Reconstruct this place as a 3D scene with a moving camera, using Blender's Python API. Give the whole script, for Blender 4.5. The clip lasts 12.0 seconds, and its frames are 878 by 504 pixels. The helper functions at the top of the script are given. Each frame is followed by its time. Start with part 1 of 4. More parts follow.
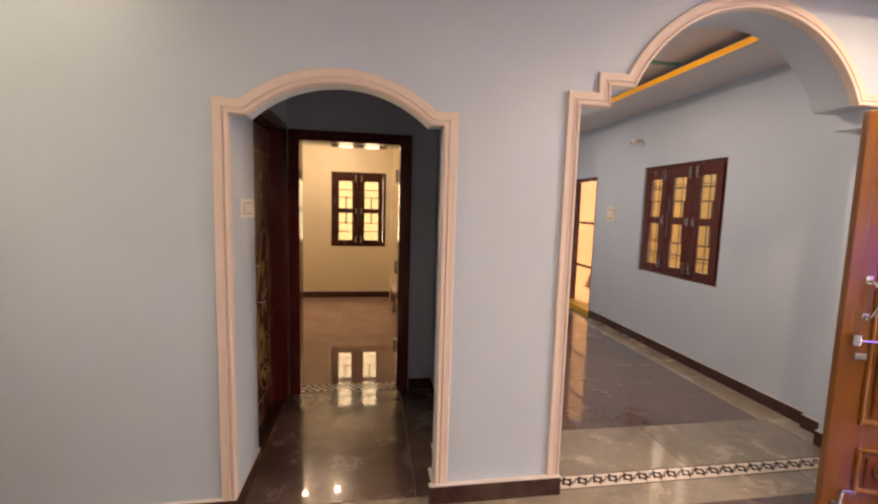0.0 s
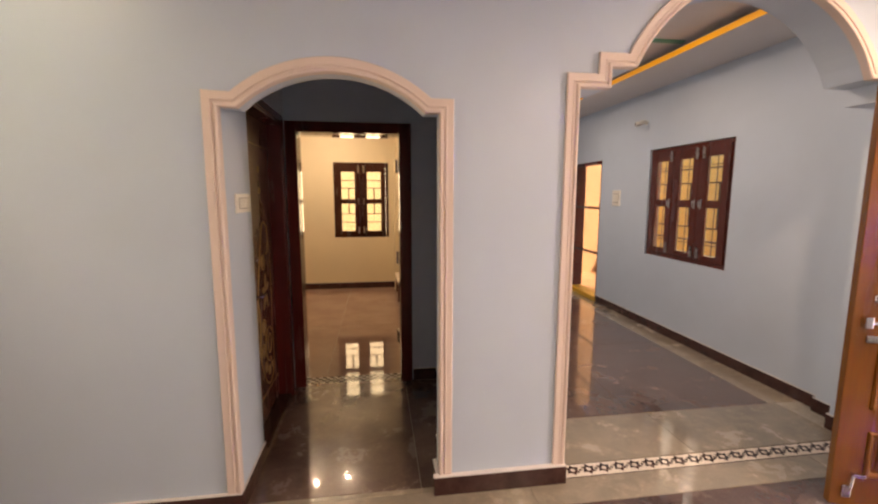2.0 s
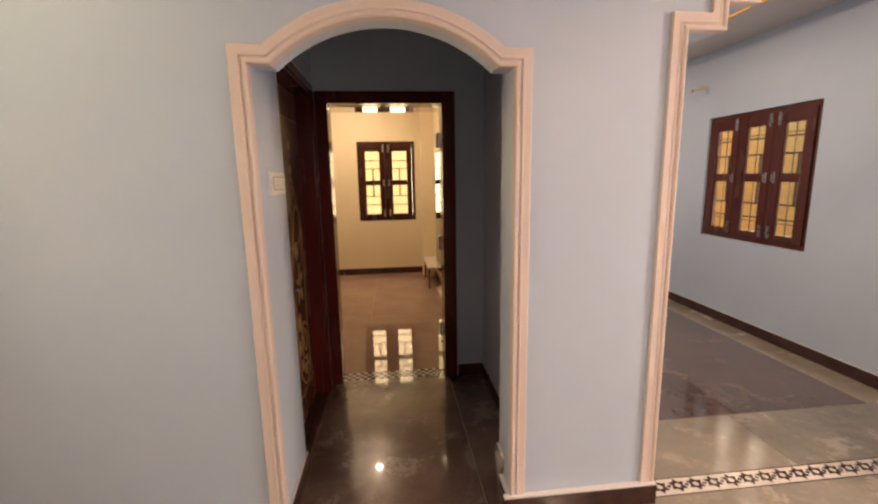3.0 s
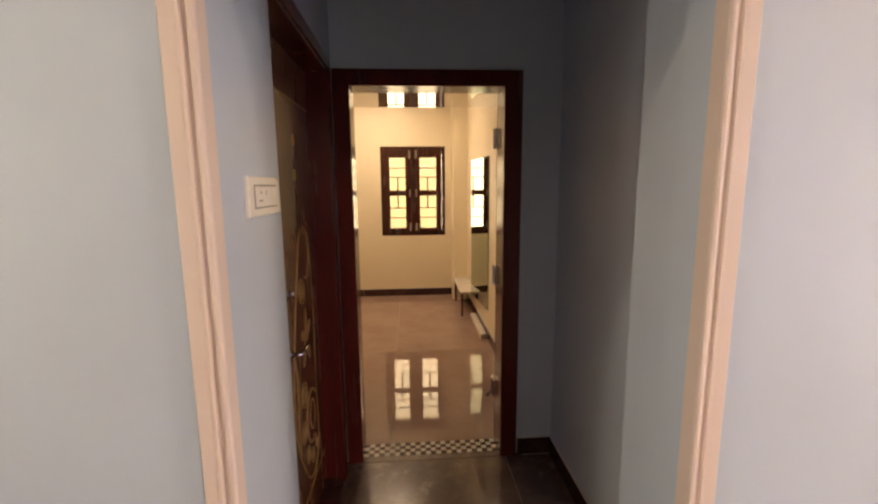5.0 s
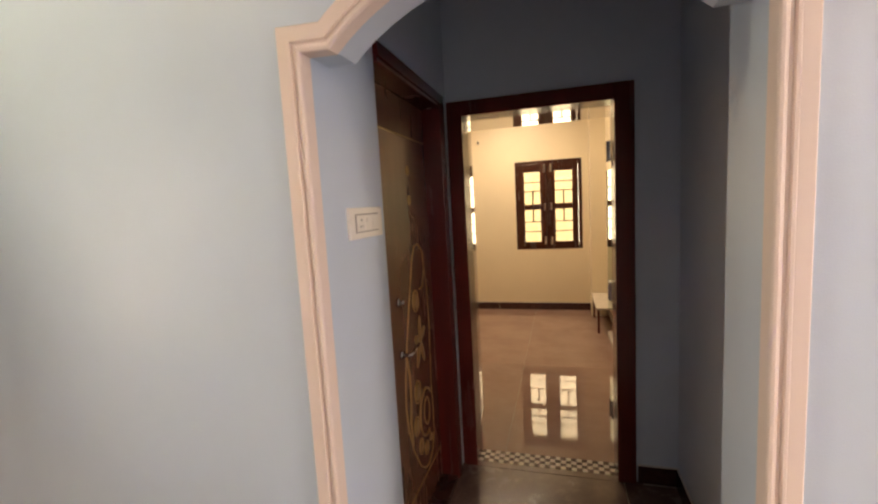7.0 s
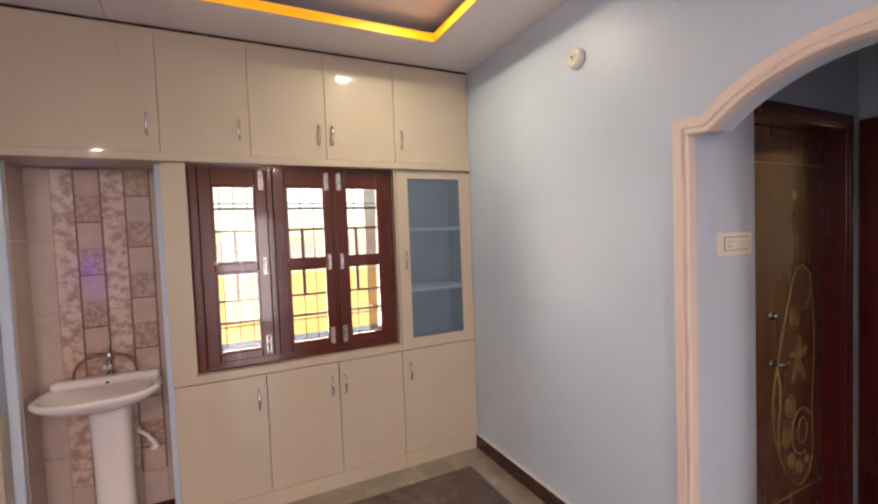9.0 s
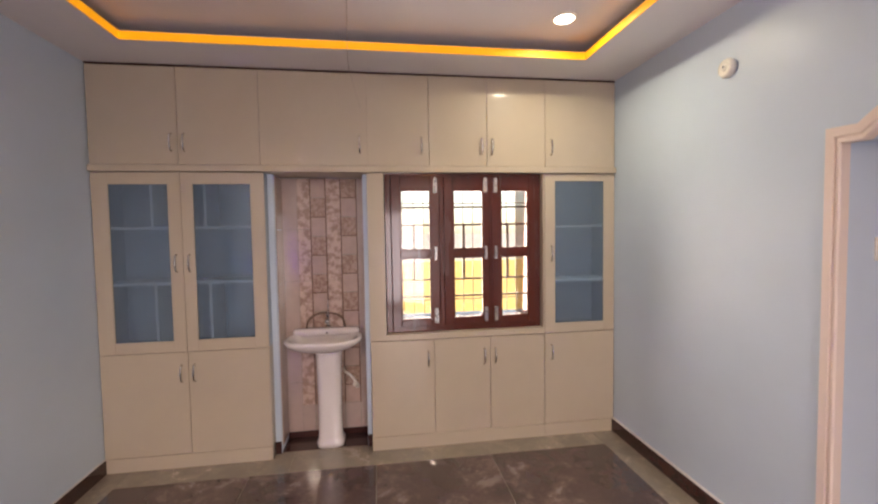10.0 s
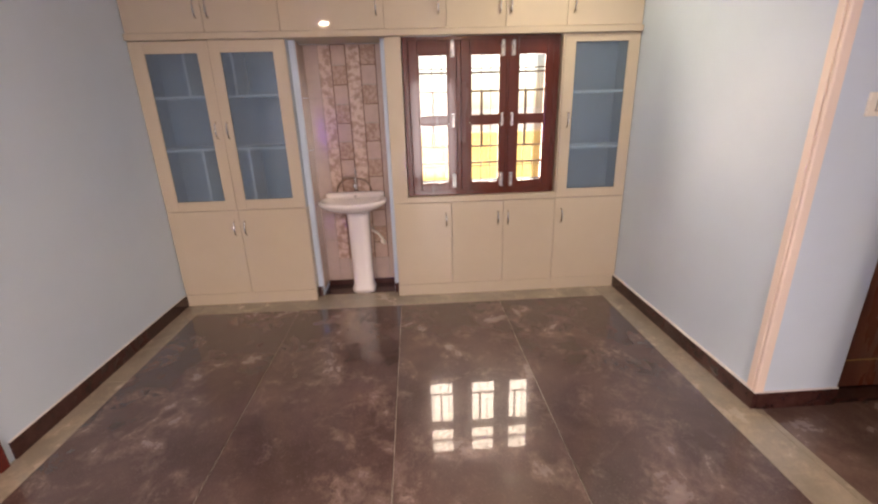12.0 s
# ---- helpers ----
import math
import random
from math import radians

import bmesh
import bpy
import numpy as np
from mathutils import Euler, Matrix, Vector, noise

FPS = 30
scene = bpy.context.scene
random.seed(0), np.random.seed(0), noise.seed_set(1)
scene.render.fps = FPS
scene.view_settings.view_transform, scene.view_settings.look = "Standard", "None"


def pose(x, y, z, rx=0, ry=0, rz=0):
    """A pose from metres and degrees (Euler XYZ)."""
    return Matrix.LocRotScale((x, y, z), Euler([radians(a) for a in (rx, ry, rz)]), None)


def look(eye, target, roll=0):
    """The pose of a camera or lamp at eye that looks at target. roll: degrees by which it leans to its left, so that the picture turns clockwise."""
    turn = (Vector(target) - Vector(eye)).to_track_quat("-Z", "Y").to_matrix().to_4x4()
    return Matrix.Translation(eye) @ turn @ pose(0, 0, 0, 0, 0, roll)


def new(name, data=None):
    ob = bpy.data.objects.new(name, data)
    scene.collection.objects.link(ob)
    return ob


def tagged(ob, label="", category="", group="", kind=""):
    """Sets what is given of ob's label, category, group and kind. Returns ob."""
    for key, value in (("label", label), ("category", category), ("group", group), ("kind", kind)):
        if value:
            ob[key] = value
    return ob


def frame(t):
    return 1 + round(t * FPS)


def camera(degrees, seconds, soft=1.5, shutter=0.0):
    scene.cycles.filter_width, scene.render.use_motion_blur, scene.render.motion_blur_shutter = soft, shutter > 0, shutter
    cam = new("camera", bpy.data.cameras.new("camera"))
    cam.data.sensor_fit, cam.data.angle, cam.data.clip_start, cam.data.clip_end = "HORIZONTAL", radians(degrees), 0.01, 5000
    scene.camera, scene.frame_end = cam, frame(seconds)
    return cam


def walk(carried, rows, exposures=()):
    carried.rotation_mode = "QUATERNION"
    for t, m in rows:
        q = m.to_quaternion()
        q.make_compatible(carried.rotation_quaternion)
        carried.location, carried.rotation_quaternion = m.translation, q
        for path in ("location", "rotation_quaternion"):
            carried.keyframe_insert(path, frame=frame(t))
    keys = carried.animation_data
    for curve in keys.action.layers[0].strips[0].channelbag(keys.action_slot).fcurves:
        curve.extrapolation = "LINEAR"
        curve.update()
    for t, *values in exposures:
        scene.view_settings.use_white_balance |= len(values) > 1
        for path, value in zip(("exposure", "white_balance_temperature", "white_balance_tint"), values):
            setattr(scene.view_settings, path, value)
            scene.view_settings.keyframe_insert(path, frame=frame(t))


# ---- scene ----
cam = camera(91.5, 12.0, soft=2.3)
PATH = [
    (0, (0.04, 0.013, 1.582), (0.354, 1.976, 1.373), 1.6),
    (0.5, (0.089, 0.006, 1.586), (0.499, 1.953, 1.381), 1.1),
    (1, (0.107, -0.022, 1.59), (0.571, 1.913, 1.383), 0.5),
    (1.5, (0.086, -0.013, 1.595), (0.481, 1.934, 1.369), 0.5),
    (2, (0.085, 0.046, 1.592), (0.368, 2.007, 1.327), 0.1),
    (2.5, (-0.017, 0.235, 1.573), (0.217, 2.197, 1.262), -0.6),
    (3, (-0.107, 0.425, 1.565), (0.105, 2.383, 1.217), -1.0),
    (3.2, (-0.112, 0.517, 1.555), (0.059, 2.478, 1.205), -1.0),
    (4.8, (-0.209, 1.254, 1.55), (-0.085, 3.222, 1.219), -0.3),
    (5, (-0.238, 1.287, 1.568), (-0.101, 3.259, 1.265), -0.5),
    (5.5, (-0.248, 1.3, 1.56), (-0.215, 3.28, 1.277), -0.8),
    (6, (-0.193, 1.303, 1.569), (-0.339, 3.277, 1.287), -1.7),
    (6.5, (-0.064, 1.276, 1.589), (-0.405, 3.23, 1.335), -2.9),
    (6.7, (-0.032, 1.245, 1.585), (-0.45, 3.187, 1.346), -3.1),
    (8.3, (0.19, 0.679, 1.655), (-1.202, 2.11, 1.534), -2.7),
    (8.5, (0.271, 0.644, 1.642), (-1.263, 1.923, 1.539), -2.6),
    (9, (0.461, 0.513, 1.634), (-1.333, 1.392, 1.55), -2.2),
    (9.5, (0.661, 0.37, 1.648), (-1.268, 0.894, 1.57), -1.7),
    (10, (0.888, 0.261, 1.648), (-1.089, 0.546, 1.552), -0.9),
    (10.5, (1.056, 0.313, 1.632), (-0.933, 0.466, 1.487), -0.5),
    (11, (1.193, 0.38, 1.611), (-0.792, 0.466, 1.381), -0.4),
    (11.5, (1.228, 0.41, 1.601), (-0.74, 0.477, 1.247), -1.1),
    (12, (1.198, 0.379, 1.585), (-0.693, 0.476, 0.943), -1.6),
]
walk(cam, [(t, look(eye, target, roll)) for t, eye, target, roll in PATH], exposures=[(0.0, 1.50, 8400, 23), (3.2, 1.58, 8450, 22), (5.0, 1.72, 8050, 20), (6.7, 1.82, 7700, 16), (8.5, 1.70, 7150, 24), (11.0, 1.80, 7150, 22), (12.0, 2.03, 7400, 23)])


# ---- world and lights ----
world = bpy.data.worlds.new("sky")
scene.world = world
world.use_nodes = True
wn = world.node_tree
sky = wn.nodes.new("ShaderNodeTexSky")
sky.sky_type, sky.sun_disc = "NISHITA", False
sky.sun_elevation, sky.sun_rotation = radians(45.6), radians(153.4)
wn.links.new(sky.outputs["Color"], wn.nodes["Background"].inputs["Color"])
wn.nodes["Background"].inputs["Strength"].default_value = 0.15


def lamp(name, kind, m, energy, color=(1, 1, 1), size=0.1, size_y=None):
    data = bpy.data.lights.new(name, kind)
    data.energy, data.color = energy, color
    if kind == "AREA":
        data.shape = "RECTANGLE" if size_y else "DISK"
        data.size = size
        if size_y:
            data.size_y = size_y
    ob = new(name, data)
    ob.matrix_world = m
    return ob


sun = lamp("sun", "SUN", look((3.5, -7, 8), (0, 0, 0)), 4.5, (1, 0.94, 0.85))
sun.data.angle = radians(0.6)
WARM = (1.0, 0.84, 0.64)
COOL = (1.0, 0.84, 0.68)
GREENISH = (0.97, 0.98, 0.74)
HALL_LIT = [(-1.62, 1.41, 3.6), (1.95, -0.97, 25.0), (2.65, 1.25, 12.0)]
for x, y, watts in HALL_LIT:
    lamp("downlight_glow", "AREA", pose(x, y, 2.90), watts, GREENISH if x < 0 else COOL, 0.12).data.spread = radians(168)
BED_LIT = [(-0.44, 6.43, 0.034), (-0.92, 6.36, 0.024)]
for x, y, radius in BED_LIT:
    lamp("bedroom_glow", "AREA", pose(x, y, 2.835), 5.2, WARM, radius * 1.6)
# two unseen lamps added to brighten the next room
for x, y in [(1.9, 3.4), (1.9, 5.6)]:
    lamp("lobby_fill", "AREA", pose(x, y, 2.90), 7.8, (0.98, 0.90, 0.82), 0.1)
# daylight standing in the window openings
lamp("daylight_west", "AREA", look((-2.64, 0.93, 1.5), (0, 0.93, 1.3)), 19, (1, 0.97, 0.90), 1.1, 1.1)
lamp("daylight_east", "AREA", look((3.56, 4.22, 1.5), (0, 4.22, 1.3)), 5, (0.98, 0.95, 0.85), 1.1, 1.1)
lamp("daylight_north", "AREA", look((-0.17, 7.62, 1.5), (-0.17, 0, 1.3)), 5.0, (1, 0.9, 0.7), 0.8, 1.1)
lamp("daylight_door", "AREA", look((3.75, 0.82, 1.1), (0, -0.9, 1.1)), 19, (0.97, 0.95, 1.0), 0.95, 2.0)

# ---- materials ----


def material(name, color, rough=0.5, metal=0.0, color2=None, scale=6.0, detail_scale=90.0, amount=0.35, bump=0.05,
             rough_var=0.08, coat=0.0, stretch=(1, 1, 1), contrast=(0.35, 0.7), spec=0.5, per_object=0.0, coat_rough=0.08):
    m = bpy.data.materials.new(name)
    m.use_nodes = True
    nt = m.node_tree
    n, l = nt.nodes, nt.links
    b = n["Principled BSDF"]
    b.inputs["Metallic"].default_value = metal
    b.inputs["Specular IOR Level"].default_value = spec
    b.inputs["Coat Weight"].default_value = coat
    b.inputs["Coat Roughness"].default_value = coat_rough
    co = n.new("ShaderNodeTexCoord")
    mp = n.new("ShaderNodeMapping")
    mp.inputs["Scale"].default_value = stretch
    l.new(co.outputs["Object"], mp.inputs["Vector"])
    big = n.new("ShaderNodeTexNoise")
    big.inputs["Scale"].default_value = scale
    big.inputs["Detail"].default_value = 6
    big.inputs["Roughness"].default_value = 0.6
    fine = n.new("ShaderNodeTexNoise")
    fine.inputs["Scale"].default_value = detail_scale
    fine.inputs["Detail"].default_value = 3
    src = mp.outputs["Vector"]
    if per_object:
        info = n.new("ShaderNodeObjectInfo")
        mul = n.new("ShaderNodeVectorMath")
        mul.operation = "MULTIPLY_ADD"
        l.new(info.outputs["Random"], mul.inputs[0])
        mul.inputs[1].default_value = (37, 53, 71)
        l.new(mp.outputs["Vector"], mul.inputs[2])
        src = mul.outputs["Vector"]
    for t in (big, fine):
        l.new(src, t.inputs["Vector"])
    ramp = n.new("ShaderNodeMapRange")
    ramp.inputs["From Min"].default_value, ramp.inputs["From Max"].default_value = contrast
    l.new(big.outputs["Fac"], ramp.inputs["Value"])
    mix = n.new("ShaderNodeMix")
    mix.data_type = "RGBA"
    mix.inputs[6].default_value = (*color, 1)
    mix.inputs[7].default_value = (*(color2 or [c * (1 - amount) for c in color]), 1)
    l.new(ramp.outputs["Result"], mix.inputs[0])
    mix2 = n.new("ShaderNodeMix")
    mix2.data_type, mix2.blend_type = "RGBA", "OVERLAY"
    mix2.inputs[0].default_value = amount * 0.6
    l.new(mix.outputs[2], mix2.inputs[6])
    l.new(fine.outputs["Color"], mix2.inputs[7])
    hsv = n.new("ShaderNodeHueSaturation")
    l.new(mix2.outputs[2], hsv.inputs["Color"])
    desat = n.new("ShaderNodeMix")
    desat.data_type = "RGBA"
    desat.inputs[0].default_value = min(1.0, amount)
    l.new(mix.outputs[2], desat.inputs[6])
    l.new(hsv.outputs["Color"], desat.inputs[7])
    l.new(desat.outputs[2], b.inputs["Base Color"])
    rr = n.new("ShaderNodeMapRange")
    rr.inputs["From Min"].default_value, rr.inputs["From Max"].default_value = 0.3, 0.75
    rr.inputs["To Min"].default_value = max(0.02, rough - rough_var)
    rr.inputs["To Max"].default_value = min(1, rough + rough_var)
    l.new(big.outputs["Fac"], rr.inputs["Value"])
    l.new(rr.outputs["Result"], b.inputs["Roughness"])
    if bump:
        bp = n.new("ShaderNodeBump")
        bp.inputs["Strength"].default_value = bump
        bp.inputs["Distance"].default_value = 0.004
        l.new(fine.outputs["Fac"], bp.inputs["Height"])
        l.new(bp.outputs["Normal"], b.inputs["Normal"])
    return m


def glowing(name, color, strength):
    m = bpy.data.materials.new(name)
    m.use_nodes = True
    b = m.node_tree.nodes["Principled BSDF"]
    b.inputs["Base Color"].default_value = (*color, 1)
    b.inputs["Emission Color"].default_value = (*color, 1)
    b.inputs["Emission Strength"].default_value = strength
    return m


def glass_material(name, tint, rough=0.02, clear=0.9, milky=0.0):
    """Thin pane: mostly lets light straight through, with a Fresnel gloss."""
    m = bpy.data.materials.new(name)
    m.use_nodes = True
    nt = m.node_tree
    n, l = nt.nodes, nt.links
    n.remove(n["Principled BSDF"])
    tr = n.new("ShaderNodeBsdfTransparent")
    tr.inputs["Color"].default_value = (*[c * clear for c in tint], 1)
    gl = n.new("ShaderNodeBsdfGlossy")
    gl.inputs["Roughness"].default_value = rough
    lw, pw, fr = n.new("ShaderNodeLayerWeight"), n.new("ShaderNodeMath"), n.new("ShaderNodeMath")
    pw.operation, fr.operation = "POWER", "MULTIPLY_ADD"
    l.new(lw.outputs["Facing"], pw.inputs[0])
    pw.inputs[1].default_value = 5.0
    l.new(pw.outputs["Value"], fr.inputs[0])
    fr.inputs[1].default_value, fr.inputs[2].default_value = 0.9, 0.04
    mx = n.new("ShaderNodeMixShader")
    l.new(fr.outputs["Value"], mx.inputs["Fac"])
    body = tr.outputs["BSDF"]
    if milky:
        df = n.new("ShaderNodeBsdfDiffuse")
        df.inputs["Color"].default_value = (*tint, 1)
        mk = n.new("ShaderNodeMixShader")
        mk.inputs["Fac"].default_value = milky
        l.new(body, mk.inputs[1])
        l.new(df.outputs["BSDF"], mk.inputs[2])
        body = mk.outputs["Shader"]
    l.new(body, mx.inputs[1])
    l.new(gl.outputs["BSDF"], mx.inputs[2])
    l.new(mx.outputs["Shader"], n["Material Output"].inputs["Surface"])
    return m


BLUE = material("pale_blue_paint", (0.534, 0.628, 0.735), 0.42, amount=0.06, scale=1.6, detail_scale=240, bump=0.10, rough_var=0.06)
CREAM = material("cream_paint", (0.82, 0.72, 0.53), 0.45, amount=0.05, scale=1.6, detail_scale=240, bump=0.10)
CEIL = material("white_ceiling_paint", (0.74, 0.70, 0.70), 0.55, amount=0.06, scale=1.2, detail_scale=200, bump=0.06)
TRIM = material("pale_peach_moulding", (0.78, 0.65, 0.58), 0.45, amount=0.06, scale=3, detail_scale=160, bump=0.03)
YELLOW = glowing("yellow_led_profile", (1.0, 0.43, 0.008), 0.19)
GREEN = material("green_paint", (0.10, 0.42, 0.30), 0.4, amount=0.1)


def granite(name, dark, mid, light, rough, scale=2.2, scuff=0.7):
    """Mottled slab stone with pale cloudy scuffs that dull its polish."""
    m = bpy.data.materials.new(name)
    m.use_nodes = True
    n, l = m.node_tree.nodes, m.node_tree.links
    b = n["Principled BSDF"]
    co, info, mul = n.new("ShaderNodeTexCoord"), n.new("ShaderNodeObjectInfo"), n.new("ShaderNodeVectorMath")
    mul.operation = "MULTIPLY_ADD"
    mul.inputs[1].default_value = (37, 53, 71)
    l.new(info.outputs["Random"], mul.inputs[0])
    l.new(co.outputs["Object"], mul.inputs[2])

    def noise_tex(sc, det, ro, dist):
        t = n.new("ShaderNodeTexNoise")
        for key, value in (("Scale", sc), ("Detail", det), ("Roughness", ro), ("Distortion", dist)):
            t.inputs[key].default_value = value
        l.new(mul.outputs["Vector"], t.inputs["Vector"])
        return t.outputs["Fac"]

    def ramp(src, a, b_, lo=0.0, hi=1.0):
        t = n.new("ShaderNodeMapRange")
        for k, v in zip(("From Min", "From Max", "To Min", "To Max"), (a, b_, lo, hi)):
            t.inputs[k].default_value = v
        l.new(src, t.inputs["Value"])
        return t.outputs["Result"]

    def mixed(fac, a, b_):
        t = n.new("ShaderNodeMix")
        t.data_type = "RGBA"
        l.new(fac, t.inputs[0])
        for slot, v in ((6, a), (7, b_)):
            if isinstance(v, tuple):
                t.inputs[slot].default_value = (*v, 1)
            else:
                l.new(v, t.inputs[slot])
        return t.outputs[2]
    cloud = noise_tex(scale, 9, 0.66, 0.15)
    grain = noise_tex(150, 2, 0.5, 0)
    veins = noise_tex(scale * 1.25, 10, 0.70, 0.2)
    c1 = mixed(ramp(cloud, 0.40, 0.66), dark, mid)
    c2 = mixed(ramp(veins, 0.52, 0.76, 0.0, scuff), c1, light)
    speck = mixed(ramp(grain, 0.60, 0.72, 0.0, 0.22), c2, light)
    crust = n.new("ShaderNodeMath")
    crust.operation = "MULTIPLY"
    l.new(ramp(noise_tex(scale * 1.6, 7, 0.65, 0.8), 0.54, 0.74, 0.0, scuff), crust.inputs[0])
    l.new(ramp(noise_tex(17, 10, 0.80, 0.9), 0.44, 0.64), crust.inputs[1])
    worn = mixed(crust.outputs["Value"], speck, tuple(c * 1.15 for c in light))
    b.inputs["Specular IOR Level"].default_value = 0.30
    b.inputs["Coat Weight"].default_value, b.inputs["Coat Roughness"].default_value = 0.85, rough
    l.new(worn, b.inputs["Base Color"])
    l.new(ramp(veins, 0.45, 0.75, 0.20, 0.34), b.inputs["Roughness"])
    bp = n.new("ShaderNodeBump")
    bp.inputs["Strength"].default_value, bp.inputs["Distance"].default_value = 0.006, 0.002
    l.new(cloud, bp.inputs["Height"])
    l.new(bp.outputs["Normal"], b.inputs["Normal"])
    return m


GRANITE = granite("dark_brown_granite", (0.056, 0.034, 0.032), (0.102, 0.064, 0.059), (0.31, 0.230, 0.205), 0.022)
POLISHED = granite("polished_brown_granite", (0.082, 0.050, 0.043), (0.132, 0.088, 0.076), (0.23, 0.17, 0.15), 0.035, 3.0, 0.5)
BEDFLOOR = material("tan_granite", (0.300, 0.192, 0.152), 0.04, spec=0.4, color2=(0.360, 0.250, 0.203), scale=3, detail_scale=140,
                    amount=0.35, bump=0.004, rough_var=0.03, per_object=1.0)
BORDER = granite("grey_green_stone", (0.222, 0.188, 0.150), (0.295, 0.251, 0.198), (0.47, 0.39, 0.295), 0.10, 3.2, 0.7)
SKIRT = material("maroon_granite_skirting", (0.036, 0.013, 0.012), 0.14, color2=(0.066, 0.027, 0.024), scale=14, detail_scale=200,
                 amount=0.4, bump=0.01)
GROUT = material("pale_grout", (0.36, 0.33, 0.28), 0.8, amount=0.3, scale=25)
MARBLE = material("white_marble_inlay", (0.72, 0.66, 0.58), 0.18, amount=0.15, scale=12, bump=0.01)
LAMINATE = material("cream_gloss_laminate", (0.512, 0.434, 0.332), 0.34, amount=0.04, scale=5, detail_scale=420, bump=0.004,
                    rough_var=0.03, coat=0.28, coat_rough=0.035, spec=0.22)
LAMINATE_IN = material("grey_blue_laminate", (0.36, 0.43, 0.50), 0.5, amount=0.1)
SHELF_WHITE = material("pale_shelf_board", (0.82, 0.84, 0.86), 0.4, amount=0.08)
WOOD = material("dark_red_polished_wood", (0.105, 0.018, 0.010), 0.24, spec=0.3, color2=(0.075, 0.013, 0.007), scale=7, detail_scale=60,
                amount=0.5, bump=0.03, coat=0.6, coat_rough=0.08, stretch=(1, 1, 0.12))
DARKWOOD = material("dark_maroon_frame_paint", (0.115, 0.014, 0.012), 0.24, spec=0.35, color2=(0.070, 0.009, 0.008), scale=7, detail_scale=70,
                    amount=0.4, bump=0.03, coat=0.2, stretch=(1, 1, 0.12))
BROWNWOOD = material("dark_brown_window_wood", (0.060, 0.018, 0.010), 0.26, color2=(0.032, 0.010, 0.007), scale=7, detail_scale=60,
                     amount=0.5, bump=0.03, coat=0.25, stretch=(1, 1, 0.12))
TEAK = material("golden_teak", (0.225, 0.082, 0.012), 0.26, color2=(0.140, 0.045, 0.007), scale=6, detail_scale=70, amount=0.5,
                bump=0.03, coat=0.4, stretch=(1, 1, 0.10))
CARVED = material("carved_red_teak", (0.165, 0.048, 0.011), 0.36, color2=(0.095, 0.024, 0.006), scale=10, detail_scale=90, amount=0.5,
                  bump=0.04, coat=0.15, coat_rough=0.2, spec=0.3)
LEAFWOOD = material("brown_laminate_door", (0.150, 0.044, 0.024), 0.30, color2=(0.104, 0.030, 0.017), scale=5, detail_scale=80,
                    amount=0.3, bump=0.01, stretch=(1, 1, 0.2), coat=0.3, coat_rough=0.2)
GOLD = material("gold_inlay", (0.50, 0.33, 0.13), 0.34, metal=0.35, amount=0.2, scale=30, bump=0.02)
CHROME = material("brushed_chrome", (0.72, 0.70, 0.68), 0.18, metal=1.0, amount=0.1, scale=40, bump=0.01)
STEEL = material("dull_steel", (0.60, 0.55, 0.51), 0.28, metal=1.0, amount=0.25, scale=60, bump=0.02)
BRONZE = material("brown_hose", (0.20, 0.13, 0.09), 0.35, metal=0.6, amount=0.2, scale=40)
PLASTIC = material("ivory_plastic", (0.80, 0.76, 0.68), 0.3, amount=0.04, bump=0)
GREYPLASTIC = material("grey_plastic", (0.30, 0.27, 0.24), 0.4, amount=0.05, bump=0)
PORCELAIN = material("white_porcelain", (0.74, 0.69, 0.68), 0.07, amount=0.03, bump=0, coat=0.5)
TILE = material("cream_pink_glazed_tile", (0.48, 0.37, 0.325), 0.12, amount=0.12, scale=9, bump=0.005)
FLORAL = material("mottled_floral_tile", (0.58, 0.43, 0.36), 0.14, color2=(0.36, 0.24, 0.19), scale=19, detail_scale=120, amount=0.4,
                  bump=0.01, contrast=(0.45, 0.58))
TILEDARK = material("brown_floral_tile", (0.46, 0.32, 0.26), 0.14, color2=(0.33, 0.21, 0.16), scale=34, detail_scale=120, amount=0.4,
                    bump=0.01, contrast=(0.42, 0.56))
TILEPLAIN = material("rose_tile", (0.50, 0.36, 0.30), 0.14, amount=0.15, scale=12, bump=0.005)
TILELINE = material("brown_tile_line", (0.17, 0.085, 0.05), 0.3, amount=0.3, scale=40)
BLACK = material("black_rubber", (0.02, 0.02, 0.02), 0.5, amount=0.2)
ORANGE = glowing("orange_night_bulb", (1.0, 0.12, 0.01), 0.3)
LAMPFACE = glowing("lit_downlight_face", (1.0, 0.93, 0.82), 4.0)
UNLIT = material("frosted_white_disc", (0.70, 0.66, 0.65), 0.35, amount=0.03, bump=0)
YWALL = material("yellow_outdoor_wall", (0.92, 0.69, 0.25), 0.7, amount=0.15, scale=3, detail_scale=120, bump=0.1)
PALEWALL = material("pale_outdoor_wall", (0.86, 0.83, 0.74), 0.7, amount=0.12, scale=2, detail_scale=120, bump=0.1)
CREAMWALL = material("cream_outdoor_wall", (0.56, 0.45, 0.25), 0.7, amount=0.15, scale=2, detail_scale=120, bump=0.1)
GROUND = material("concrete_yard", (0.34, 0.31, 0.27), 0.8, amount=0.3, scale=2, detail_scale=60, bump=0.2)
IRON = material("brown_iron_grille", (0.075, 0.038, 0.026), 0.4, amount=0.2)
PANE = glass_material("clear_pane", (1.0, 0.98, 0.92))
FROST = glass_material("blue_grey_cabinet_glass", (0.60, 0.72, 0.82), 0.05, 0.90, 0.10)
